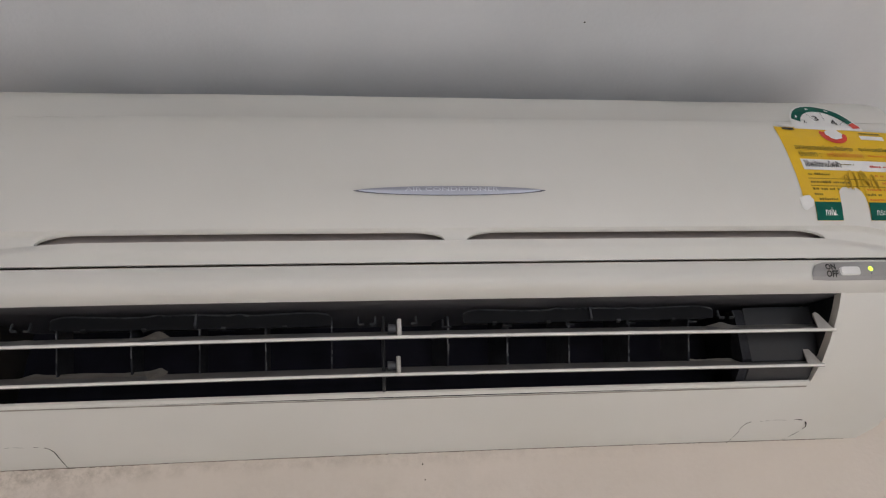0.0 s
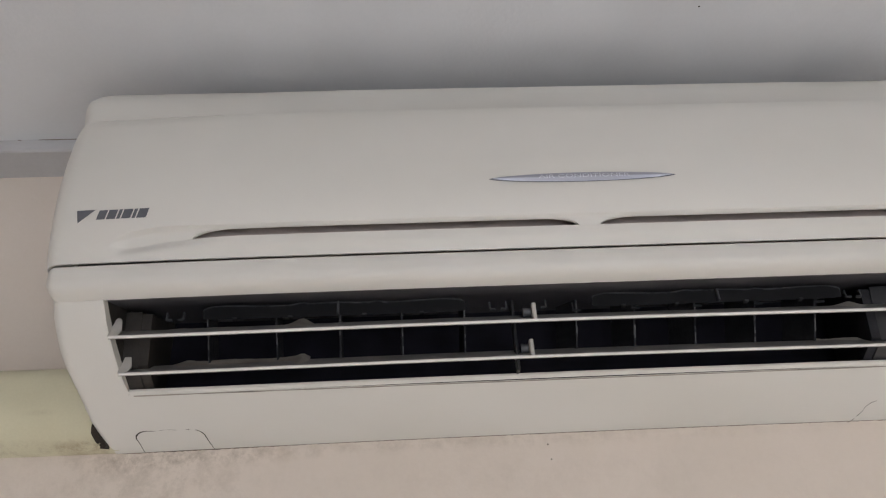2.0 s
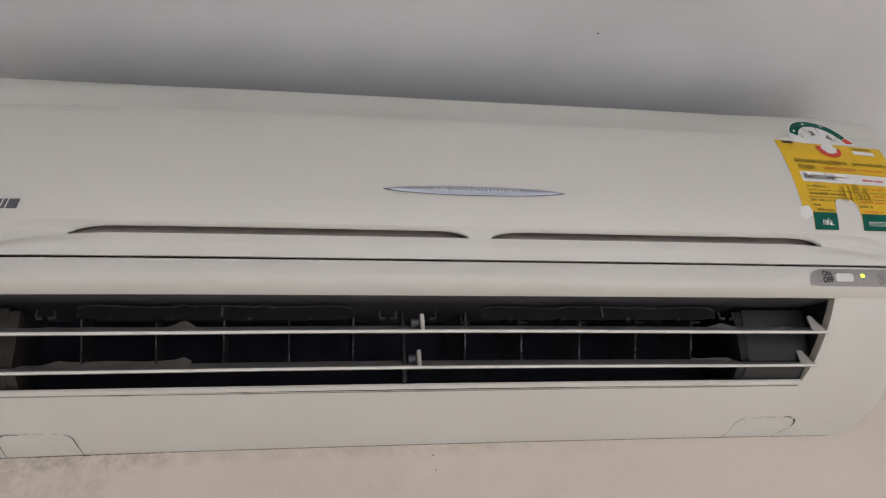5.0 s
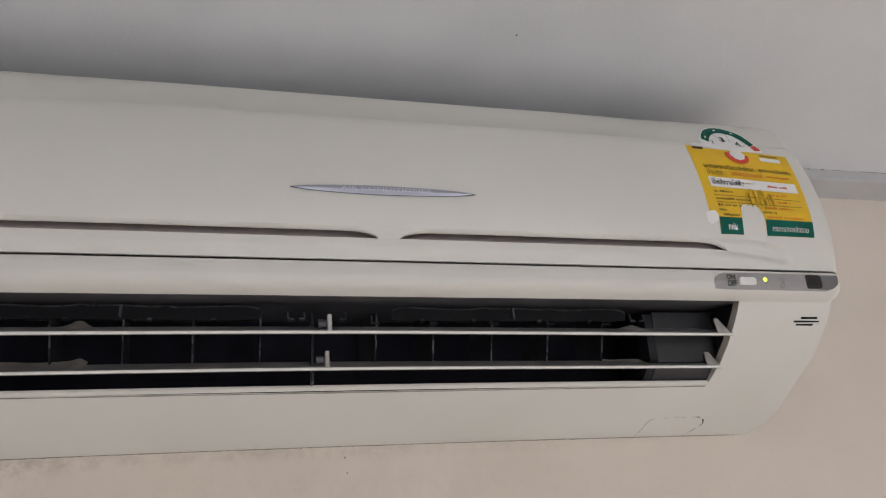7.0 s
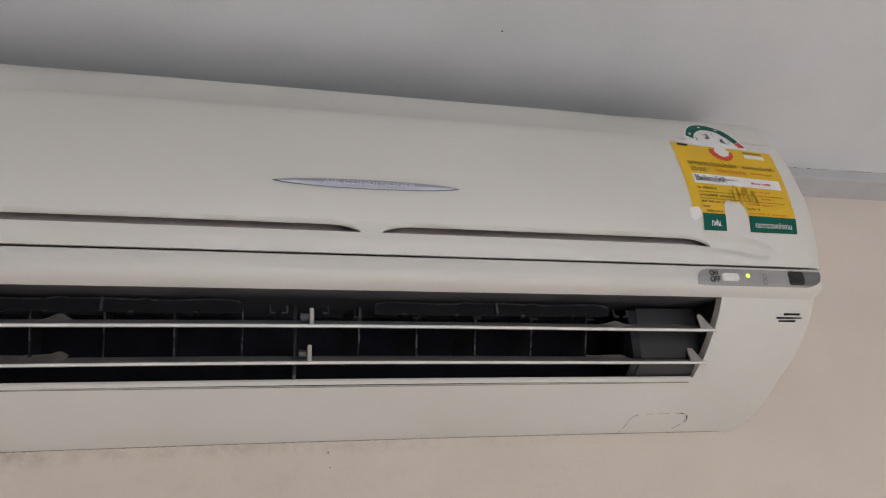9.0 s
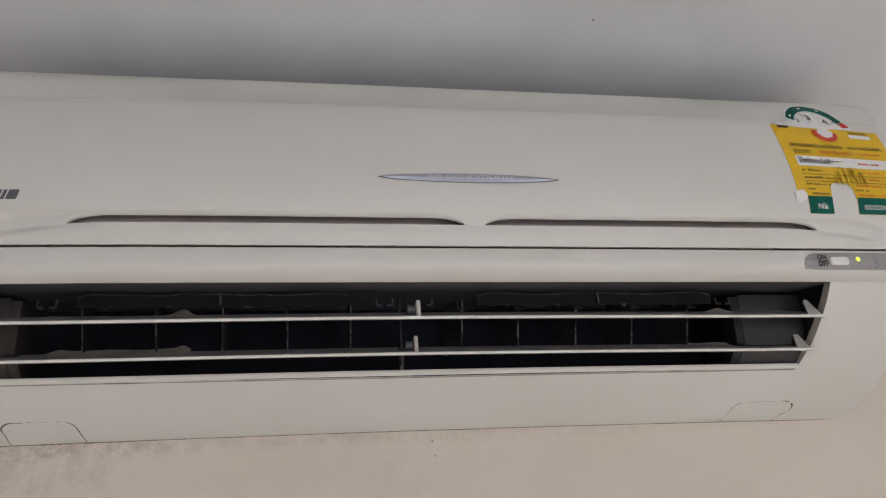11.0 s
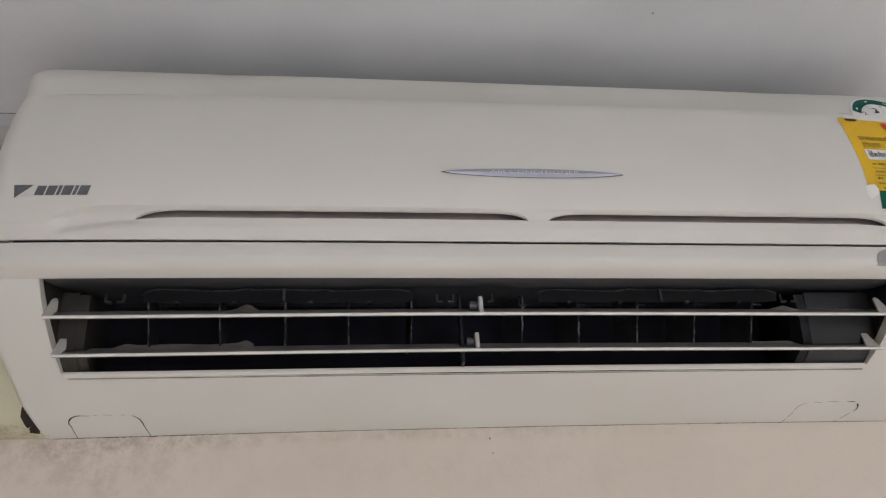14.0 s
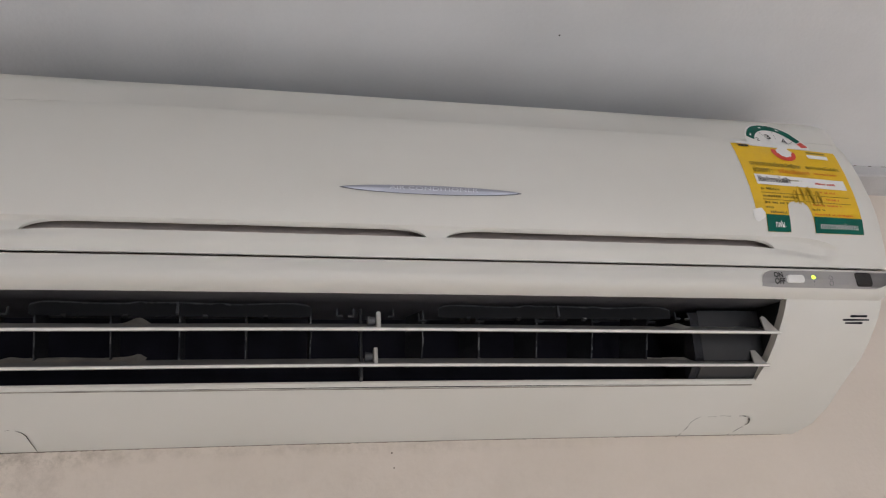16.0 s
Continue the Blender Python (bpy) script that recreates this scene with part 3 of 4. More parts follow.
for x0, x1 in ((-0.294, -0.0905), (0.010, 0.212)):
    n = 90
    bm = bmesh.new()
    top, low, top2 = [], [], []
    for i in range(n + 1):
        u = i / n
        x = x0 + (x1 - x0) * u
        rise = 0.0030 * min(1, math.sin(math.pi * u) * 7) ** 0.5
        zt = 2.2945 + rise + 0.0007 * math.sin(u * 15 + 0.6) + 0.0014 * math.exp(-((u - 0.37) / 0.022) ** 2) + 0.0014 * math.exp(-((u - 0.66) / 0.022) ** 2)
        top.append(bm.verts.new((x, -0.1185, zt)))
        top2.append(bm.verts.new((x, -0.1160, zt + 0.0012)))
        low.append(bm.verts.new((x, -0.1165, 2.2875 + 0.0010 * (1 - min(1, math.sin(math.pi * u) * 5)))))
    for k in range(n):
        bm.faces.new((low[k], low[k + 1], top[k + 1], top[k]))
        bm.faces.new((top[k], top[k + 1], top2[k + 1], top2[k]))
    line = [(v.co.x, v.co.z) for v in top]
    lk = part("link_plate", bm, M_LINK, unit, "dark grey wavy plate over the louvers", smooth=True)
    # broken pale ribbon for the rim's dust, with its highlight painted in
    bm = bmesh.new()
    for k in range(n):
        if random.random() < 0.90:
            (xa, za), (xb, zb) = line[k], line[k + 1]
            h = 0.0007 + 0.0005 * random.random()
            bm.faces.new([bm.verts.new(p) for p in ((xa, -0.1189, za - h), (xb, -0.1189, zb - h), (xb, -0.1189, zb + 0.0003), (xa, -0.1189, za + 0.0003))])
    part("rim_dust_and_highlight", bm, M_RIM, lk, "paler upper rim, dust and a painted highlight")["kind"] = "stuff"
    xr = x0 + (x1 - x0) * (0.51 if x0 < 0 else 0.50)
    part("rib", box(xr - 0.0009, xr + 0.0009, -0.1205, -0.1150, 2.2880, 2.2985, 0.0004), M_PALEGREY, lk)
    for f in (0.12, 0.33, 0.61, 0.83):
        xc = x0 + (x1 - x0) * f
        part("clip", box(xc - 0.0016, xc + 0.0016, -0.1190, -0.1150, 2.2862, 2.2880, 0.0003), M_PALEGREY if f == 0.61 else M_GREY, lk)

# small hooks beside the plates
for x in (-0.325, -0.312, -0.0705, -0.0575, -0.0255, 0.222, 0.2345):
    s = 1 if x in (-0.325, -0.0705, 0.222) else -1
    bm = box(x - 0.0006, x + 0.0006, -0.1085, -0.1060, 2.2930, 2.2990)
    box(min(x, x + s * 0.0042), max(x, x + s * 0.0042), -0.1085, -0.1060, 2.2922, 2.2934, bm=bm)
    part("hook", bm, M_RIM, unit, "small pale grey plastic hook")

# upright louvers deep in the outlet
random.seed(12)
for i, x in enumerate((-0.2940, -0.2405, -0.1905, -0.1410, -0.0910, -0.0005, 0.0470, 0.0970, 0.1465, 0.1970)):
    turn = 3 if i < 5 else 15
    bm = bmesh.new()
    n = 16
    lead = []
    for k in range(n + 1):
        f = k / n
        z = 2.2615 + 0.0370 * f
        y = -0.0844 - 0.0236 * f + 0.0009 * (random.random() - 0.5)
        lead.append((y, z))
    w, ln = 0.0007, 0.034
    dx = math.tan(radians(turn)) * ln
    a = [bm.verts.new((x - w + 0.0005 * (random.random() - 0.5), y, z)) for y, z in lead]
    b = [bm.verts.new((x + w + 0.0005 * (random.random() - 0.5), y, z)) for y, z in lead]
    c = [bm.verts.new((x - w - dx, y + ln, z + 0.011)) for y, z in lead]
    d = [bm.verts.new((x + w - dx, y + ln, z + 0.011)) for y, z in lead]
    for p, q in ((a, b), (b, d), (d, c), (c, a)):
        for k in range(n):
            bm.faces.new((p[k], p[k + 1], q[k + 1], q[k]))
    for k in (0, n):
        bm.faces.new((a[k], b[k], d[k], c[k]))
    blade = part("louver", bm, M_DUST, unit, "dusty dark upright louver blade")
    bm = bmesh.new()
    k = 0
    while k < n - 1:
        m = min(n, k + 1 + int(random.random() * 2.2))
        if random.random() < 0.62:
            (y0, z0), (y1, z1) = lead[k], lead[m]
            x0, w0 = x + 0.0006 * (random.random() - 0.5), 0.0002 + (0.0004 if i < 5 else 0.0006) * random.random()
            bm.faces.new([bm.verts.new(p) for p in ((x0 - w0, y0 - 0.0005, z0), (x0 + w0, y0 - 0.0005, z0), (x0 + w0 * 1.2, y1 - 0.0005, z1), (x0 - w0 * 0.7, y1 - 0.0005, z1))])
        k = m
    if i >= 5:
        pin = box(x - 0.0060, x - 0.0046, -0.1150, -0.1135, 2.2868, 2.2925, 0.0003)
        box(x - 0.0062, x + 0.0012, -0.1150, -0.1130, 2.2855, 2.2868, 0.0003, bm=pin)
        part("louver_clip", pin, M_PIN, blade, "small grey clip at the blade's head")
    part("dust_edge", bm, M_PALEGREY, blade, "pale ragged dust along the blade's edge")["kind"] = "stuff"

# two long swing vanes with end brackets, centre arms and peeling film
def vane(y, z, x0, x1, films):
    up, ln, th = radians(32.5), 0.027, 0.0011
    c, s = math.cos(up), math.sin(up)
    sag = lambda x: (0.0, 0.0009 * math.cos((x + 0.03) * 8) - 0.0006)
    sec = [(y - th * 0.2, z - th), (y + 0.0004, z - th * 1.15), (y + ln * c, z + ln * s), (y + ln * c - s * th * 0.9, z + ln * s + c * th), (y - s * th, z + th * 0.9)]
    v = part("swing_vane", prism(sec, x0, x1, 48, sag), M_BLADE, unit, "long thin grey swing vane with an off-white front edge", smooth=True)
    # a raised bead along the front edge
    bead = [(y - 0.0006 + 0.00115 * math.cos(k * math.pi / 4), z + 0.00115 * math.sin(k * math.pi / 4)) for k in range(8)]
    part("vane_edge", prism(bead, x0 + 0.0004, x1 - 0.0004, 48, sag), M_VANE, v, smooth=True)
    for xe, s2 in ((x0, 1), (x1, -1)):
        bm = bmesh.new()
        pts = [(0.0012, 0.0), (0.0020, 0.0060), (0.0030, 0.0165), (0.0045, 0.0178), (0.0068, 0.0176), (0.0080, 0.0160), (0.0112, 0.0060), (0.0085, 0.0004)]
        if s2 < 0:
            pts = [(0.0005, 0.0), (0.0052, 0.0165), (0.0070, 0.0180), (0.0100, 0.0165), (0.0140, 0.0012)]
        fr = [bm.verts.new((xe + s2 * px * 0.9 - (0.0028 if s2 > 0 else 0), y + 0.0012 + pz * 0.35, z + pz)) for px, pz in pts]
        bk = [bm.verts.new((xe + s2 * (px * 0.75 + 0.001) - (0.0028 if s2 > 0 else 0), y + 0.0035 + pz * 0.35, z + pz * 0.98)) for px, pz in pts]
        bm.faces.new(fr)
        bm.faces.new(bk[::-1])
        for k in range(len(fr)):
            j = (k + 1) % len(fr)
            bm.faces.new((fr[k], fr[j], bk[j], bk[k]))
        part("end_bracket", bm, M_ARM, v, "small upright bracket at the vane's end")
    xm = -0.0402
    bm = box(xm - 0.0017, xm + 0.0017, y + 0.0006, y + 0.0065, z + 0.0016, z + 0.0160, 0.0009)
    part("centre_arm", bm, M_ARM, v, "small pale upright arm")
    bm = bmesh.new()
    bmesh.ops.create_cone(bm, cap_ends=True, segments=16, radius1=0.0038, radius2=0.0032, depth=0.0060, matrix=Matrix.Translation((xm - 0.0052, y + 0.0060, z + 0.0100)) @ Matrix.Rotation(math.pi / 2, 4, "Y"))
    part("pivot", bm, M_PALEGREY, v, "grey round pivot")
    for fx0, fx1, curl, rise_end, at, spread in films:
        n = 40
        bm = bmesh.new()
        rows = []
        for i in range(n + 1):
            u = i / n
            x = fx0 + (fx1 - fx0) * u
            arch = curl * math.exp(-((u - at) / spread) ** 2)
            reach = ln * 1.1 + 0.0010 * math.sin(u * 23) + 0.0006 * math.sin(u * 61)
            up_end = rise_end * smoothstep(0, 0.12, u) * (1 + 0.15 * math.sin(u * 17)) 
            row = []
            for k in range(7):
                f = k / 6
                d = 0.006 + (reach - 0.006) * f
                row.append((x, y + c * d, z + s * d - th * 0.6 + up_end * f * f + arch * (0.55 + 0.45 * f)))
            rows.append(row)
        bm, _ = grid(rows)
        part("peeling_film", bm, M_PEEL if fx0 < 0 else M_ARM, v, "grey dusty film curling off the vane", smooth=True)
    return v


vane(-0.1350, 2.2682, -0.3548, 0.2978, [(-0.325, -0.2095, 0.0052, 0.0008, 0.92, 0.06), (0.200, 0.290, 0.0036, 0.0006, 0.22, 0.08)])
vane(-0.1065, 2.2510, -0.3545, 0.2985, [(-0.325, -0.2150, 0.0030, 0.0030, 0.94, 0.045), (0.192, 0.268, 0.0003, 0.0016, 0.5, 0.1)])
strut = box(-0.0525, -0.0500, -0.1000, -0.0900, 2.2440, 2.3040, 0.0006)
part("centre_strut", strut, M_GREY, unit, "grey upright strut in the middle of the outlet")

# contact shadow painted as a thin brown strip where the casing meets the wall
random.seed(31)
bm = bmesh.new()
lo, hi = [], []
for i in range(481):
    x = -0.384 + 0.750 * i / 480
    edge = 2.2212 + 0.0022 * (1 - (x / HALF) ** 2)
    hi.append(bm.verts.new((x, -0.0004, edge + 0.0008)))
    lo.append(bm.verts.new((x, -0.0004, edge - 0.0002 - (0.0008 if x < -0.25 else 0.0005) * random.random())))
for i in range(480):
    bm.faces.new((lo[i], lo[i + 1], hi[i + 1], hi[i]))
part("contact_shadow", bm, M_SOIL_SHADE, unit, "thin painted contact shadow along the wall")

# knock-out outlines on the underside
random.seed(3)


def outline(x0, x1, y_top, dashed, widths, lean=(0.0, 0.0004)):
    r = 0.011
    legs = int((-y_top - r) / 0.003)
    path = [(x0 + 0.001 + lean[0] * (1 - k / legs), -0.001 - 0.003 * k) for k in range(legs)]
    path += [(x0 + r - r * math.cos(a), y_top + r - r * math.sin(a)) for a in (0.0, 0.4, 0.8, 1.2, 1.5708)]
    path += [(x0 + r + (x1 - x0 - 2 * r) * k / 10, y_top + 0.0006 * math.sin(k)) for k in range(1, 10)]
    path += [(x1 - r + r * math.sin(a), y_top + r - r * math.cos(a)) for a in (0.0, 0.4, 0.8, 1.2, 1.5708)]
    path += [(x1 + lean[1] * k, y_top + r + 0.003 * k) for k in range(1, legs)]
    out = []
    for k in range(len(path) - 1):
        f = k / (len(path) - 1)
        w = lerp_table(widths, f)
        if w <= 0 or (dashed and k % 4 == 3) or (w < 0.0005 and random.random() < 0.4):
            continue
        out.append(((path[k], path[k + 1]), w))
    return out


for seg, side in ((outline(-0.3645, -0.3075, -0.0350, False, [(0, 0.0006), (0.2, 0.0008), (0.28, 0.0015), (0.36, 0.0007), (0.45, 0.0003), (0.6, 0.0003), (0.68, 0.0005), (0.74, 0.0012), (1, 0.0005)]), -1),
                  (outline(0.2570, 0.3175, -0.0355, True, [(0, 0.0006), (0.25, 0.0007), (0.42, 0.0003), (0.62, 0.0004), (0.72, 0.0016), (0.8, 0.0010), (1, 0.0006)], (-0.005, -0.0018)), 1)):
    bm = bmesh.new()
    for (p, q), w in seg:
        d = Vector((q[0] - p[0], q[1] - p[1])).normalized()
        quad = []
        for (x, y), sg in ((p, -1), (p, 1), (q, 1), (q, -1)):
            px, py = x - d.y * w * sg * 0.4, min(-0.0006, y + d.x * w * sg / 2)
            quad.append(bm.verts.new((px, py, lerp_table(SLOPE, py) - 0.0003)))
        bm.faces.new(quad)
    part("knockout_outline", bm, M_GRIME, unit, "dark perforated outline of a pipe knock-out")

# pipe hole at the lower corner: a solid wedge painted dark for its grime and shade
bm = bmesh.new()
rim = [(-0.3950, -0.0440, 2.2338), (-0.3974, -0.0370, 2.2284), (-0.3966, -0.0270, 2.2240), (-0.3945, -0.0210, 2.2222), (-0.3962, -0.0170, 2.2214), (-0.3925, -0.0160, 2.2212), (-0.3905, -0.0200, 2.2235), (-0.3940, -0.0380, 2.2315)]
fr = [bm.verts.new(p) for p in rim]
bk = [bm.verts.new((x + 0.003, min(-0.001, y + 0.012), z + 0.003)) for x, y, z in rim]
bm.faces.new(fr)
bm.faces.new(bk[::-1])
for k in range(len(fr)):
    j = (k + 1) % len(fr)
    bm.faces.new((fr[k], fr[j], bk[j], bk[k]))
hole = part("pipe_hole", bm, M_GRIME, unit, "dark wedge painting the grimy shade of a broken pipe hole")
bm = bmesh.new()
bmesh.ops.create_cone(bm, cap_ends=True, segments=8, radius1=0.0007, radius2=0.0005, depth=0.004, matrix=Matrix.Translation((-0.3955, -0.0235, 2.2226)) @ Matrix.Rotation(0.6, 4, "Y"))
part("wire_end", bm, M_TRUNK, hole, "pale wire end in the hole")

# ---- badge, brand mark, control strip ----
BX, BZ, BL, BH = -0.0018, 2.3580, 0.0708, 0.0039


def lens(scale, n=40):
    up = [(BX + BL * scale * math.cos(math.pi * i / n), BZ + BH * scale * math.sin(math.pi * i / n) ** 1.25) for i in range(n + 1)]
    dn = [(BX - BL * scale * math.cos(math.pi * i / n), BZ - BH * scale * math.sin(math.pi * i / n) ** 1.25) for i in range(1, n)]
    return up + dn


def badge_y(x, z):
    """The badge rises to a ridge along its middle."""
    half = BH * max(0.02, 1 - ((x - BX) / BL) ** 2) ** 0.625
    return face_y(x, z) - 0.0006 * max(0, 1 - abs(z - BZ) / half)


badge = part("badge", sheet(lens(1.0), 0.0004), M_MARK, panel, "slim silver lens-shaped badge")
part("badge_face", sheet(lens(0.958), 0.0009, badge_y, 0.0009), M_SILVER, panel, "ridged silver badge face")
part("badge_words", lettering("AIR CONDITIONER", BX - 0.0335, BZ - 0.0010, 0.0690, 0.0031, 0.0012, badge_y), M_LETTER, panel, "pale raised words")
# brand mark: a slanted wedge and six slanted bars
bm = sheet([(-0.3735, 2.3453), (-0.3598, 2.3453), (-0.3722, 2.3360)], 0.0004)
part("brand_mark", bm, M_MARK, panel, "grey printed wedge and slanted bars")
for k, (a, w) in enumerate(((0.0, 0.0062), (0.0072, 0.0064), (0.0146, 0.0024), (0.0180, 0.0066), (0.0256, 0.0024), (0.0290, 0.0070))):
    x = -0.3592 + a
    part("brand_bar", sheet([(x, 2.3378), (x + w, 2.3378), (x + w + 0.0022, 2.3446), (x + 0.0022, 2.3446)], 0.0004), M_MARK, panel)

# control strip on the nose
pts = [(0.2690, 2.2920), (0.2685, 2.2962), (0.2700, 2.3000), (0.2735, 2.3032), (0.2790, 2.3050)] + [(0.2790 + 0.1145 * k / 12, 2.3050 + 0.0005 * k / 12) for k in range(1, 13)]
pts += [(0.3935, 2.3010), (0.3905, 2.2960), (0.3850, 2.2928), (0.3790, 2.2915)] + [(0.3790 - 0.1080 * k / 10, 2.2915) for k in range(1, 10)]
pts = [(x - 0.0042 * smoothstep(0.35, 0.39, x), z) for x, z in pts]
strip = part("control_strip", sheet(pts, 0.0006, step=0.0012), M_STRIP, unit, "silver-grey control strip with a lit green lamp")
part("words_on", lettering("ON", 0.2802, 2.2986, 0.0080, 0.0048, 0.0011, bold=0.03), M_INK, strip)
part("words_off", lettering("OFF", 0.2800, 2.2932, 0.0094, 0.0048, 0.0011, bold=0.03), M_INK, strip)


def rounded(x0, x1, z0, z1, r, n=5):
    out = []
    for cx, cz, a0 in ((x1 - r, z1 - r, 0), (x0 + r, z1 - r, 90), (x0 + r, z0 + r, 180), (x1 - r, z0 + r, 270)):
        out += [(cx + r * math.cos(radians(a0 + 90 * i / n)), cz + r * math.sin(radians(a0 + 90 * i / n))) for i in range(n + 1)]
    return out


def raised(points, off, rise, shrink=0.9):
    """A low button: outline with a sloped rim and a raised top."""
    cx, cz = sum(p[0] for p in points) / len(points), sum(p[1] for p in points) / len(points)
    bm = bmesh.new()
    lo = [bm.verts.new((x, face_y(x, z) - off, z)) for x, z in points]
    inner = [(cx + (x - cx) * shrink, cz + (z - cz) * shrink) for x, z in points]
    hi = [bm.verts.new((x, face_y(x, z) - off - rise, z)) for x, z in inner]
    for k in range(len(lo)):
        j = (k + 1) % len(lo)
        bm.faces.new((lo[k], lo[j], hi[j], hi[k]))
    bm.faces.new(hi)
    return bm


part("button", raised(rounded(0.2912, 0.3078, 2.2945, 2.3010, 0.0022), 0.0006, 0.0012), M_WHITE, strip, "white on-off button")
bm = bmesh.new()
bmesh.ops.create_uvsphere(bm, u_segments=14, v_segments=8, radius=0.0019, matrix=Matrix.Translation((0.3165, face_y(0.3165, 2.2995) - 0.0004, 2.2995)) @ Matrix.Diagonal((1, 0.6, 1, 1)))
part("indicator_lamp", bm, M_LED, strip, "lit yellow-green indicator lamp")
part("mark_bar", sheet([(0.3160, 2.2930), (0.3166, 2.2930), (0.3170, 2.2965), (0.3164, 2.2965)], 0.0008), M_MARK, strip)
for zc in (2.2990, 2.2946):
    bm = bmesh.new()
    n, xc = 16, 0.3322
    ring = [[bm.verts.new((xc + r * math.cos(2 * math.pi * k / n), face_y(xc, zc + r * math.sin(2 * math.pi * k / n)) - 0.0012, zc + r * math.sin(2 * math.pi * k / n))) for k in range(n)] for r in (0.0020, 0.0016)]
    for k in range(n):
        j = (k + 1) % n
        bm.faces.new((ring[0][k], ring[0][j], ring[1][j], ring[1][k]))
    part("symbol_ring", bm, M_MARK, strip)
# panel added over the strip's end, its darker grey painting the reflection there
cover = [(0.3700, 2.2924), (0.3790, 2.2924), (0.3835, 2.2936), (0.3872, 2.2962), (0.3888, 2.3008), (0.3890, 2.3046), (0.3700, 2.3044)]
part("strip_end_panel", sheet(cover, 0.0008, step=0.0015), M_STRIP_END, strip, "added dark panel painting the reflection at the strip's end")
part("receiver_window", raised(rounded(0.3560, 0.3715, 2.2928, 2.3045, 0.0024), 0.0008, 0.0007, 0.96), M_LENS, strip, "dark glossy receiver window")

# three sound slits beside the outlet, their shade painted as black ribbons on the casing
for x0, x1, y in ((0.3625, 0.3790, -0.1442), (0.3560, 0.3820, -0.1415), (0.3595, 0.3765, -0.1390)):
    bm = slope_ribbon([(x0, y), (x0 + 0.002, y), ((x0 + x1) / 2, y), (x1 - 0.002, y), (x1, y)], 0.0014, 0.0004)
    part("sound_slit", bm, M_BLACK, casing, "thin black ribbon painting a shaded slit")

# ---- energy label ----
TL, TR, BR, BLC = (0.2720, 2.4275), (0.3730, 2.4210), (0.3700, 2.3345), (0.2705, 2.3345)


def lab(u, v):
    x = (TL[0] * (1 - u) + TR[0] * u) * (1 - v) + (BLC[0] * (1 - u) + BR[0] * u) * v
    z = (TL[1] * (1 - u) + TR[1] * u) * (1 - v) + (BLC[1] * (1 - u) + BR[1] * u) * v
    return x, z


def torn(pts, amp, seed):
    """Frays an outline of (u, v)."""
    rnd = random.Random(seed)
    out = []
    for (a, b), (c, d) in zip(pts, pts[1:]):
        n = max(1, int(math.hypot(c - a, d - b) / 0.022))
        for i in range(n):
            f = i / n
            out.append((a + (c - a) * f + amp * (rnd.random() - 0.5), b + (d - b) * f + amp * (rnd.random() - 0.5)))
    return out + [pts[-1]]


rag = random.Random(17)
RAG = [rag.random() - 0.5 for _ in range(400)]


def torn_foot(u):
    """Lower edge of the label: a bite out of the middle and a ragged corner."""
    j = RAG[int(u * 399)]
    if 0.302 < u < 0.532:
        t = (u - 0.302) / 0.23
        return 0.70 + 0.10 * abs(2 * t - 0.9) ** 4 + 0.012 * j if 0.03 < t < 0.97 else 0.90
    if u < 0.085:
        return 0.80 + 0.6 * u + 0.02 * j
    return 1.0


def columns(u0, u1, v0, off, name, m, label_text="", owner=None):
    """A printed area of the label, from v0 down to its torn foot."""
    us = sorted(set([u0 + (u1 - u0) * i / 90 for i in range(91)]))
    us = sorted(us + [u for e in (0.302, 0.532, 0.085) if u0 < e < u1 for u in (e - 0.0008, e + 0.0008)])
    rows = []
    for u in us:
        foot = max(v0 + 0.001, torn_foot(u))
        col = []
        for k in range(31):
            x, z = lab(u, v0 + (foot - v0) * k / 30)
            col.append((x, face_y(x, z) - off, z))
        rows.append(col)
    bm, _ = grid(rows)
    return part(name, bm, m, owner, label_text)


label = columns(0.0, 1.0, 0.0, 0.00035, "energy_label", M_YELLOW, "torn yellow and green energy label with a numbered dial", unit)


def strip_uv(name, u0, u1, v0, v1, m, off=0.0006, label_text=""):
    return part(name, sheet([lab(u0, v0), lab(u1, v0), lab(u1, v1), lab(u0, v1)], off), m, label, label_text)


# green footer, torn in two
columns(0.085, 0.3015, 0.845, 0.0006, "footer", M_GREEN, "", label)
columns(0.5325, 1.0, 0.845, 0.0006, "footer", M_GREEN, "", label)
# white torn paper at the lower corner and along the top
part("torn_paper", sheet([lab(u, v) for u, v in torn([(-0.03, 0.80), (0.05, 0.79), (0.085, 0.83), (0.08, 0.87), (0.05, 0.90), (0.02, 0.92), (-0.02, 0.90), (-0.03, 0.80)], 0.015, 8)], 0.0005), M_WHITE, label)
strip_uv("white_band", 0.085, 0.945, 0.405, 0.525, M_WHITE, 0.0006, "white reading band")
random.seed(21)


def word_row(v, u0, u1, m, h, off=0.0008):
    u = u0
    while u < u1:
        w = 0.007 + 0.010 * random.random()
        strip_uv("print_bar", u, min(u1, u + w), v - h * (0.20 + 0.32 * random.random() ** 2), v + h * (0.30 + 0.12 * random.random()), m, off)
        u += w + 0.005 + (0.016 if random.random() < 0.12 else 0)




def label_words(text, u0, u1, v0, v1, m, off=0.0009, bold=0.01):
    """Printed words between u0 and u1, from their foot at v1 up to v0."""
    bm = lettering(text, 0, 0, 1, 1, 0, surf=lambda x, z: 0, bold=bold)
    for v in bm.verts:
        x, z = lab(u0 + (u1 - u0) * v.co.x, v1 + (v0 - v1) * v.co.z)
        v.co = (x, face_y(x, z) - off, z)
    return part("printed_line", bm, m, label)


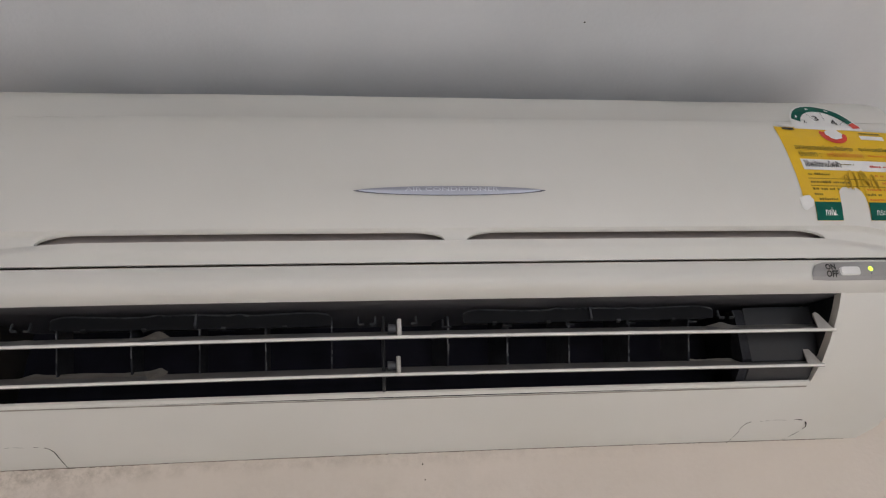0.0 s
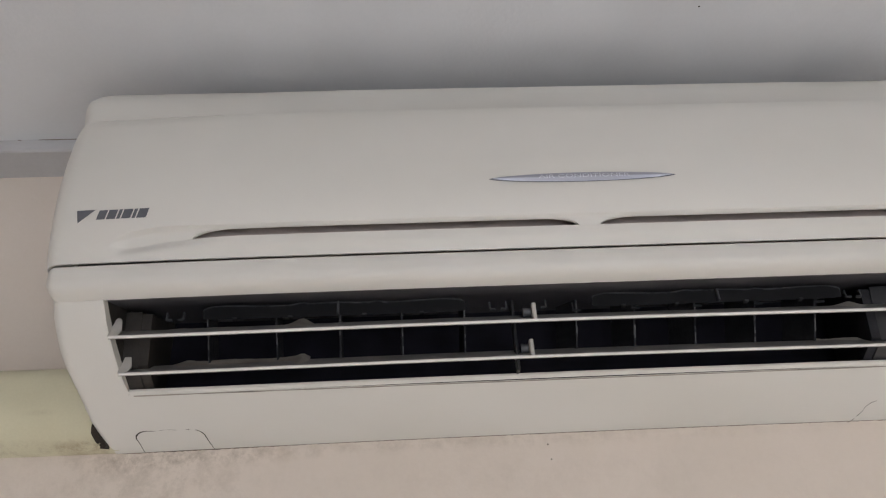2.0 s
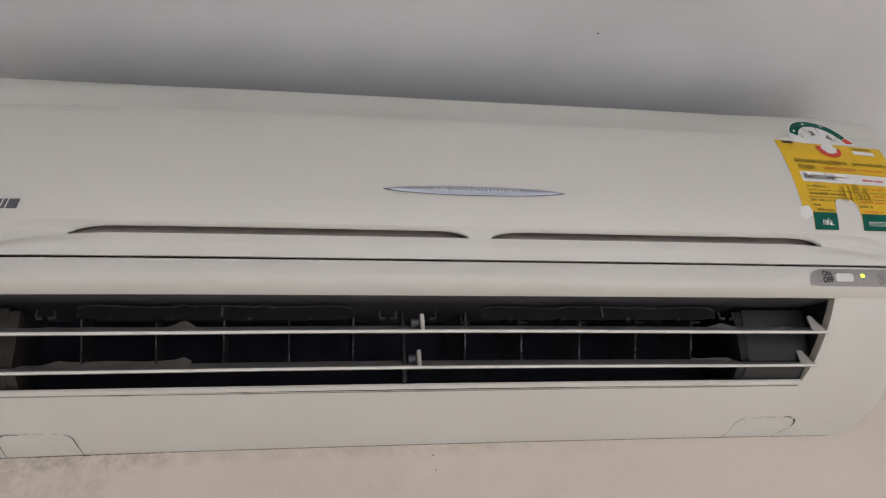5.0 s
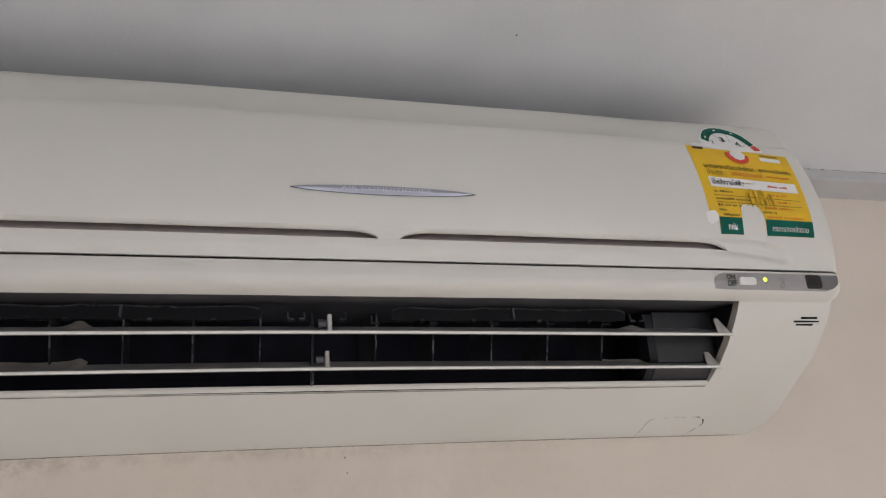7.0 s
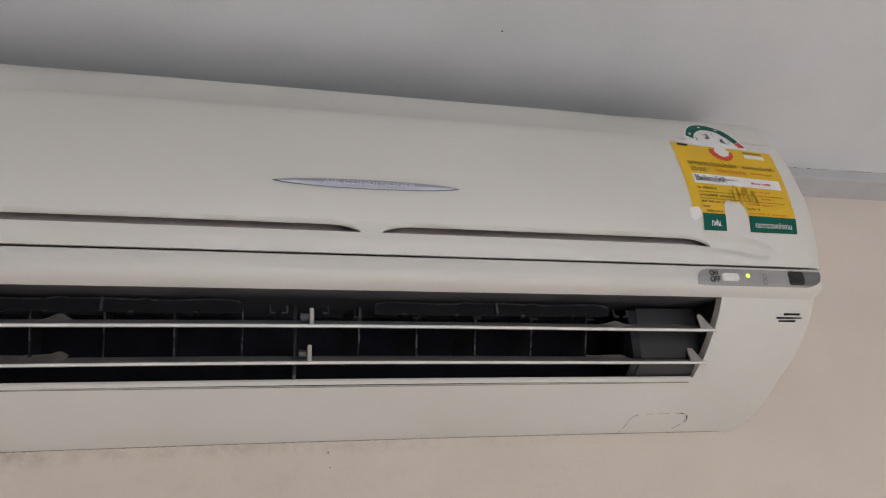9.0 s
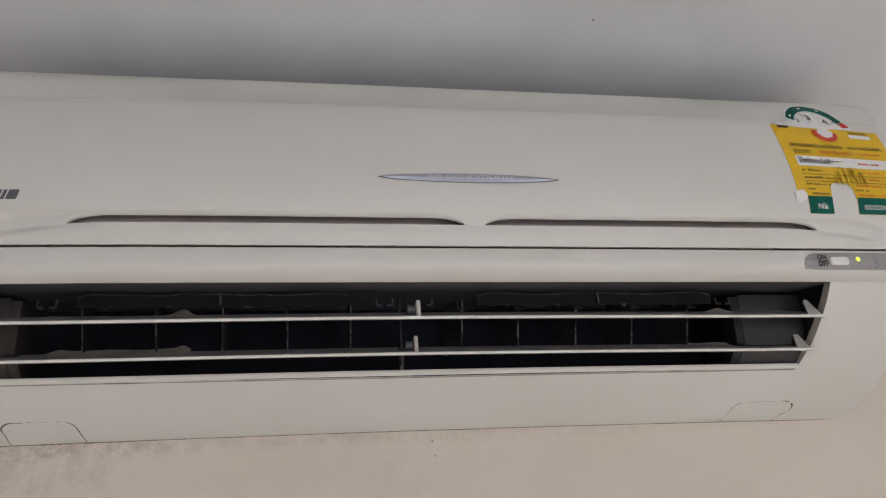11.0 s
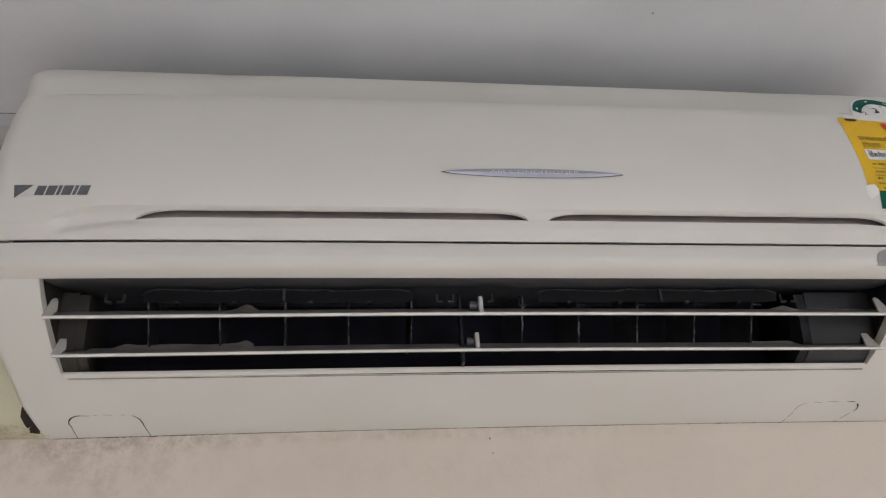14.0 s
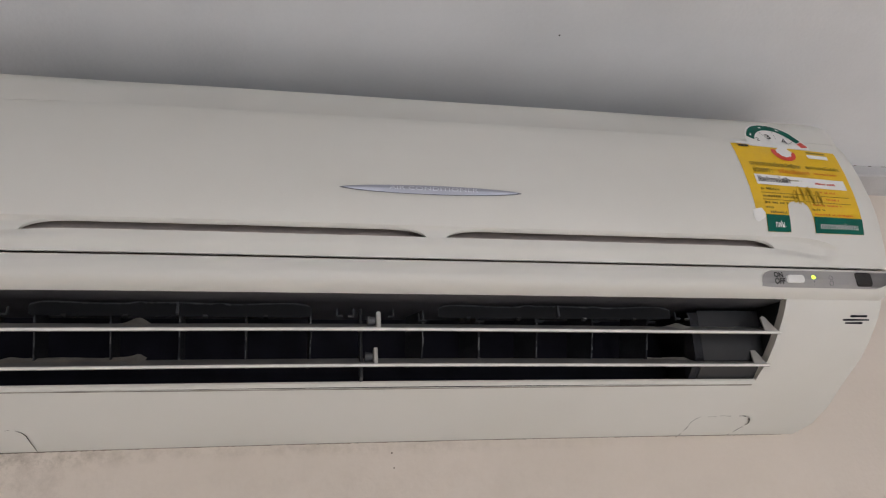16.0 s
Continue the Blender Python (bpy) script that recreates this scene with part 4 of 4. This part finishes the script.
label_words("กฟผ.", 0.16, 0.255, 0.900, 0.962, M_WHITE)
label_words("กระทรวงพลังงาน", 0.585, 0.945, 0.900, 0.960, M_WHITE, bold=0.0)
label_words("ฉลากแสดงระดับประสิทธิภาพ", 0.085, 0.575, 0.232, 0.296, M_OLIVE, bold=0.02)
label_words("อุปกรณ์ไฟฟ้า", 0.625, 0.945, 0.232, 0.296, M_OLIVE, bold=0.02)
label_words("ประเภท :", 0.095, 0.275, 0.310, 0.378, M_OLIVE, bold=0.015)
label_words("เครื่องปรับอากาศ", 0.335, 0.635, 0.310, 0.370, M_ORANGE, bold=0.015)
word_row(0.340, 0.68, 0.90, M_ORANGE, 0.030)
label_words("ใช้พลังงานไฟฟ้า", 0.105, 0.405, 0.422, 0.495, M_INK, 0.0010, 0.012)
word_row(0.455, 0.41, 0.52, M_OLIVE, 0.020, 0.0009)
word_row(0.470, 0.65, 0.84, M_RED, 0.030, 0.0009)
for v, u_a, u_b, u_c, u_d in ((0.575, 0.10, 0.28, 0.66, 0.83), (0.655, 0.10, 0.44, 0.70, 0.82), (0.725, 0.10, 0.32, 0.55, 0.83), (0.775, 0.10, 0.17, 0.53, 0.66), (0.822, 0.13, 0.29, 0.55, 0.92)):
    word_row(v, u_a, u_b, M_OLIVE, 0.028)
    word_row(v, u_c, u_d, M_ORANGE if v < 0.76 or v > 0.8 else M_OLIVE, 0.026)
for v in (0.615, 0.69):
    strip_uv("rule_line", 0.09, 0.93, v, v + 0.006, M_OLIVE, 0.0007)
strip_uv("print_bar", 0.70, 0.90, 0.075, 0.125, M_WHITE, 0.0008)
strip_uv("print_bar", 0.71, 0.89, 0.030, 0.052, M_OLIVE, 0.0008)
# soot smears across the rows
for uc, vc, ru, rv in ((0.46, 0.64, 0.035, 0.12), (0.55, 0.63, 0.035, 0.11), (0.63, 0.66, 0.03, 0.10), (0.41, 0.66, 0.025, 0.09)):
    loop = [(uc + ru * math.cos(radians(a)), vc - rv * math.sin(radians(a))) for a in range(-50, 231, 14)]
    inner_loop = [(uc + ru * 0.78 * math.cos(radians(a)), vc - rv * 0.93 * math.sin(radians(a))) for a in range(230, -51, -14)]
    part("smear", sheet([lab(u, v) for u, v in torn(loop + inner_loop, 0.006, int(uc * 100))], 0.0010), M_SMEAR, label, "dull glue smear")

# dial: green arc, white face, numbers, red end and red needle ring
DX, DZ, DR = 0.3200, 2.4235, 0.0295


def rise(p):
    """The dial runs up over the sloping band, stretched there to fit the camera's view."""
    x, z = p
    return (x, z) if z < 2.431 else (x, 2.431 + (z - 2.431) * 1.5)


def arc(r0, r1, a0, a1, n=18):
    out = [(DX + r1 * math.cos(radians(a0 + (a1 - a0) * i / n)), DZ - 0.02 * r1 * math.cos(radians(a0 + (a1 - a0) * i / n)) + 0.94 * r1 * math.sin(radians(a0 + (a1 - a0) * i / n))) for i in range(n + 1)]
    out += [(DX + r0 * math.cos(radians(a1 - (a1 - a0) * i / n)), DZ - 0.02 * r0 * math.cos(radians(a1 - (a1 - a0) * i / n)) + 0.94 * r0 * math.sin(radians(a1 - (a1 - a0) * i / n))) for i in range(n + 1)]
    return [rise(p) for p in out]


part("dial_face", sheet(arc(0.0005, 0.0305, 2, 178), 0.0005, step=0.004), M_WHITE, label, "white dial face")
part("dial_arc", sheet(arc(0.0225, 0.0293, 24, 152), 0.0008, step=0.004), M_GREEN, label, "green printed arc")
part("dial_end", sheet(arc(0.0222, 0.0293, 7, 23), 0.0008, step=0.004), M_RED, label, "red end of the arc")
for a in (31, 78, 116):
    part("dial_line", sheet(arc(0.0125, 0.0292, a - 0.5, a + 0.5, 3), 0.0010), M_INK, label)
part("dial_number", lettering("3", 0.3135, 2.4365, 0.0044, 0.0075, 0.0013, bold=0.012), M_INK, label)
part("dial_number", lettering("4", 0.3263, 2.4300, 0.0052, 0.0085, 0.0013), M_INK, label)
part("dial_number", lettering("2", 0.3015, 2.4330, 0.0032, 0.0050, 0.0011), M_INK, label)
for a in (64, 100, 142):
    part("print_bar", sheet(arc(0.0252, 0.0266, a - 3, a + 3, 4), 0.0011), M_WHITE, label)
strip_uv("print_bar", 0.06, 0.16, 0.012, 0.042, M_INK, 0.0009)
part("torn_paper", sheet([lab(u, v) for u, v in torn([(0.05, -0.02), (0.10, -0.04), (0.18, -0.03), (0.28, -0.008), (0.30, 0.006), (0.20, 0.004), (0.08, 0.0), (0.05, -0.02)], 0.010, 11)], 0.0012), M_WHITE, label)
NX, NZ = 0.3195, 2.4165
part("needle_ring", sheet([(NX + 0.0112 * math.cos(radians(a)), NZ + 0.0098 * math.sin(radians(a)) - 0.1 * 0.0112 * math.cos(radians(a))) for a in range(158, 386, 12)], 0.0010), M_RED, label, "red printed ring")
blob = random.Random(6)
part("torn_paper", sheet([(NX + 0.001 + (0.0062 + 0.0018 * blob.random()) * math.cos(radians(a)), NZ + 0.0012 + (0.0052 + 0.0018 * blob.random()) * math.sin(radians(a))) for a in range(0, 360, 15)], 0.0012), M_WHITE, label, "scraped white patch")
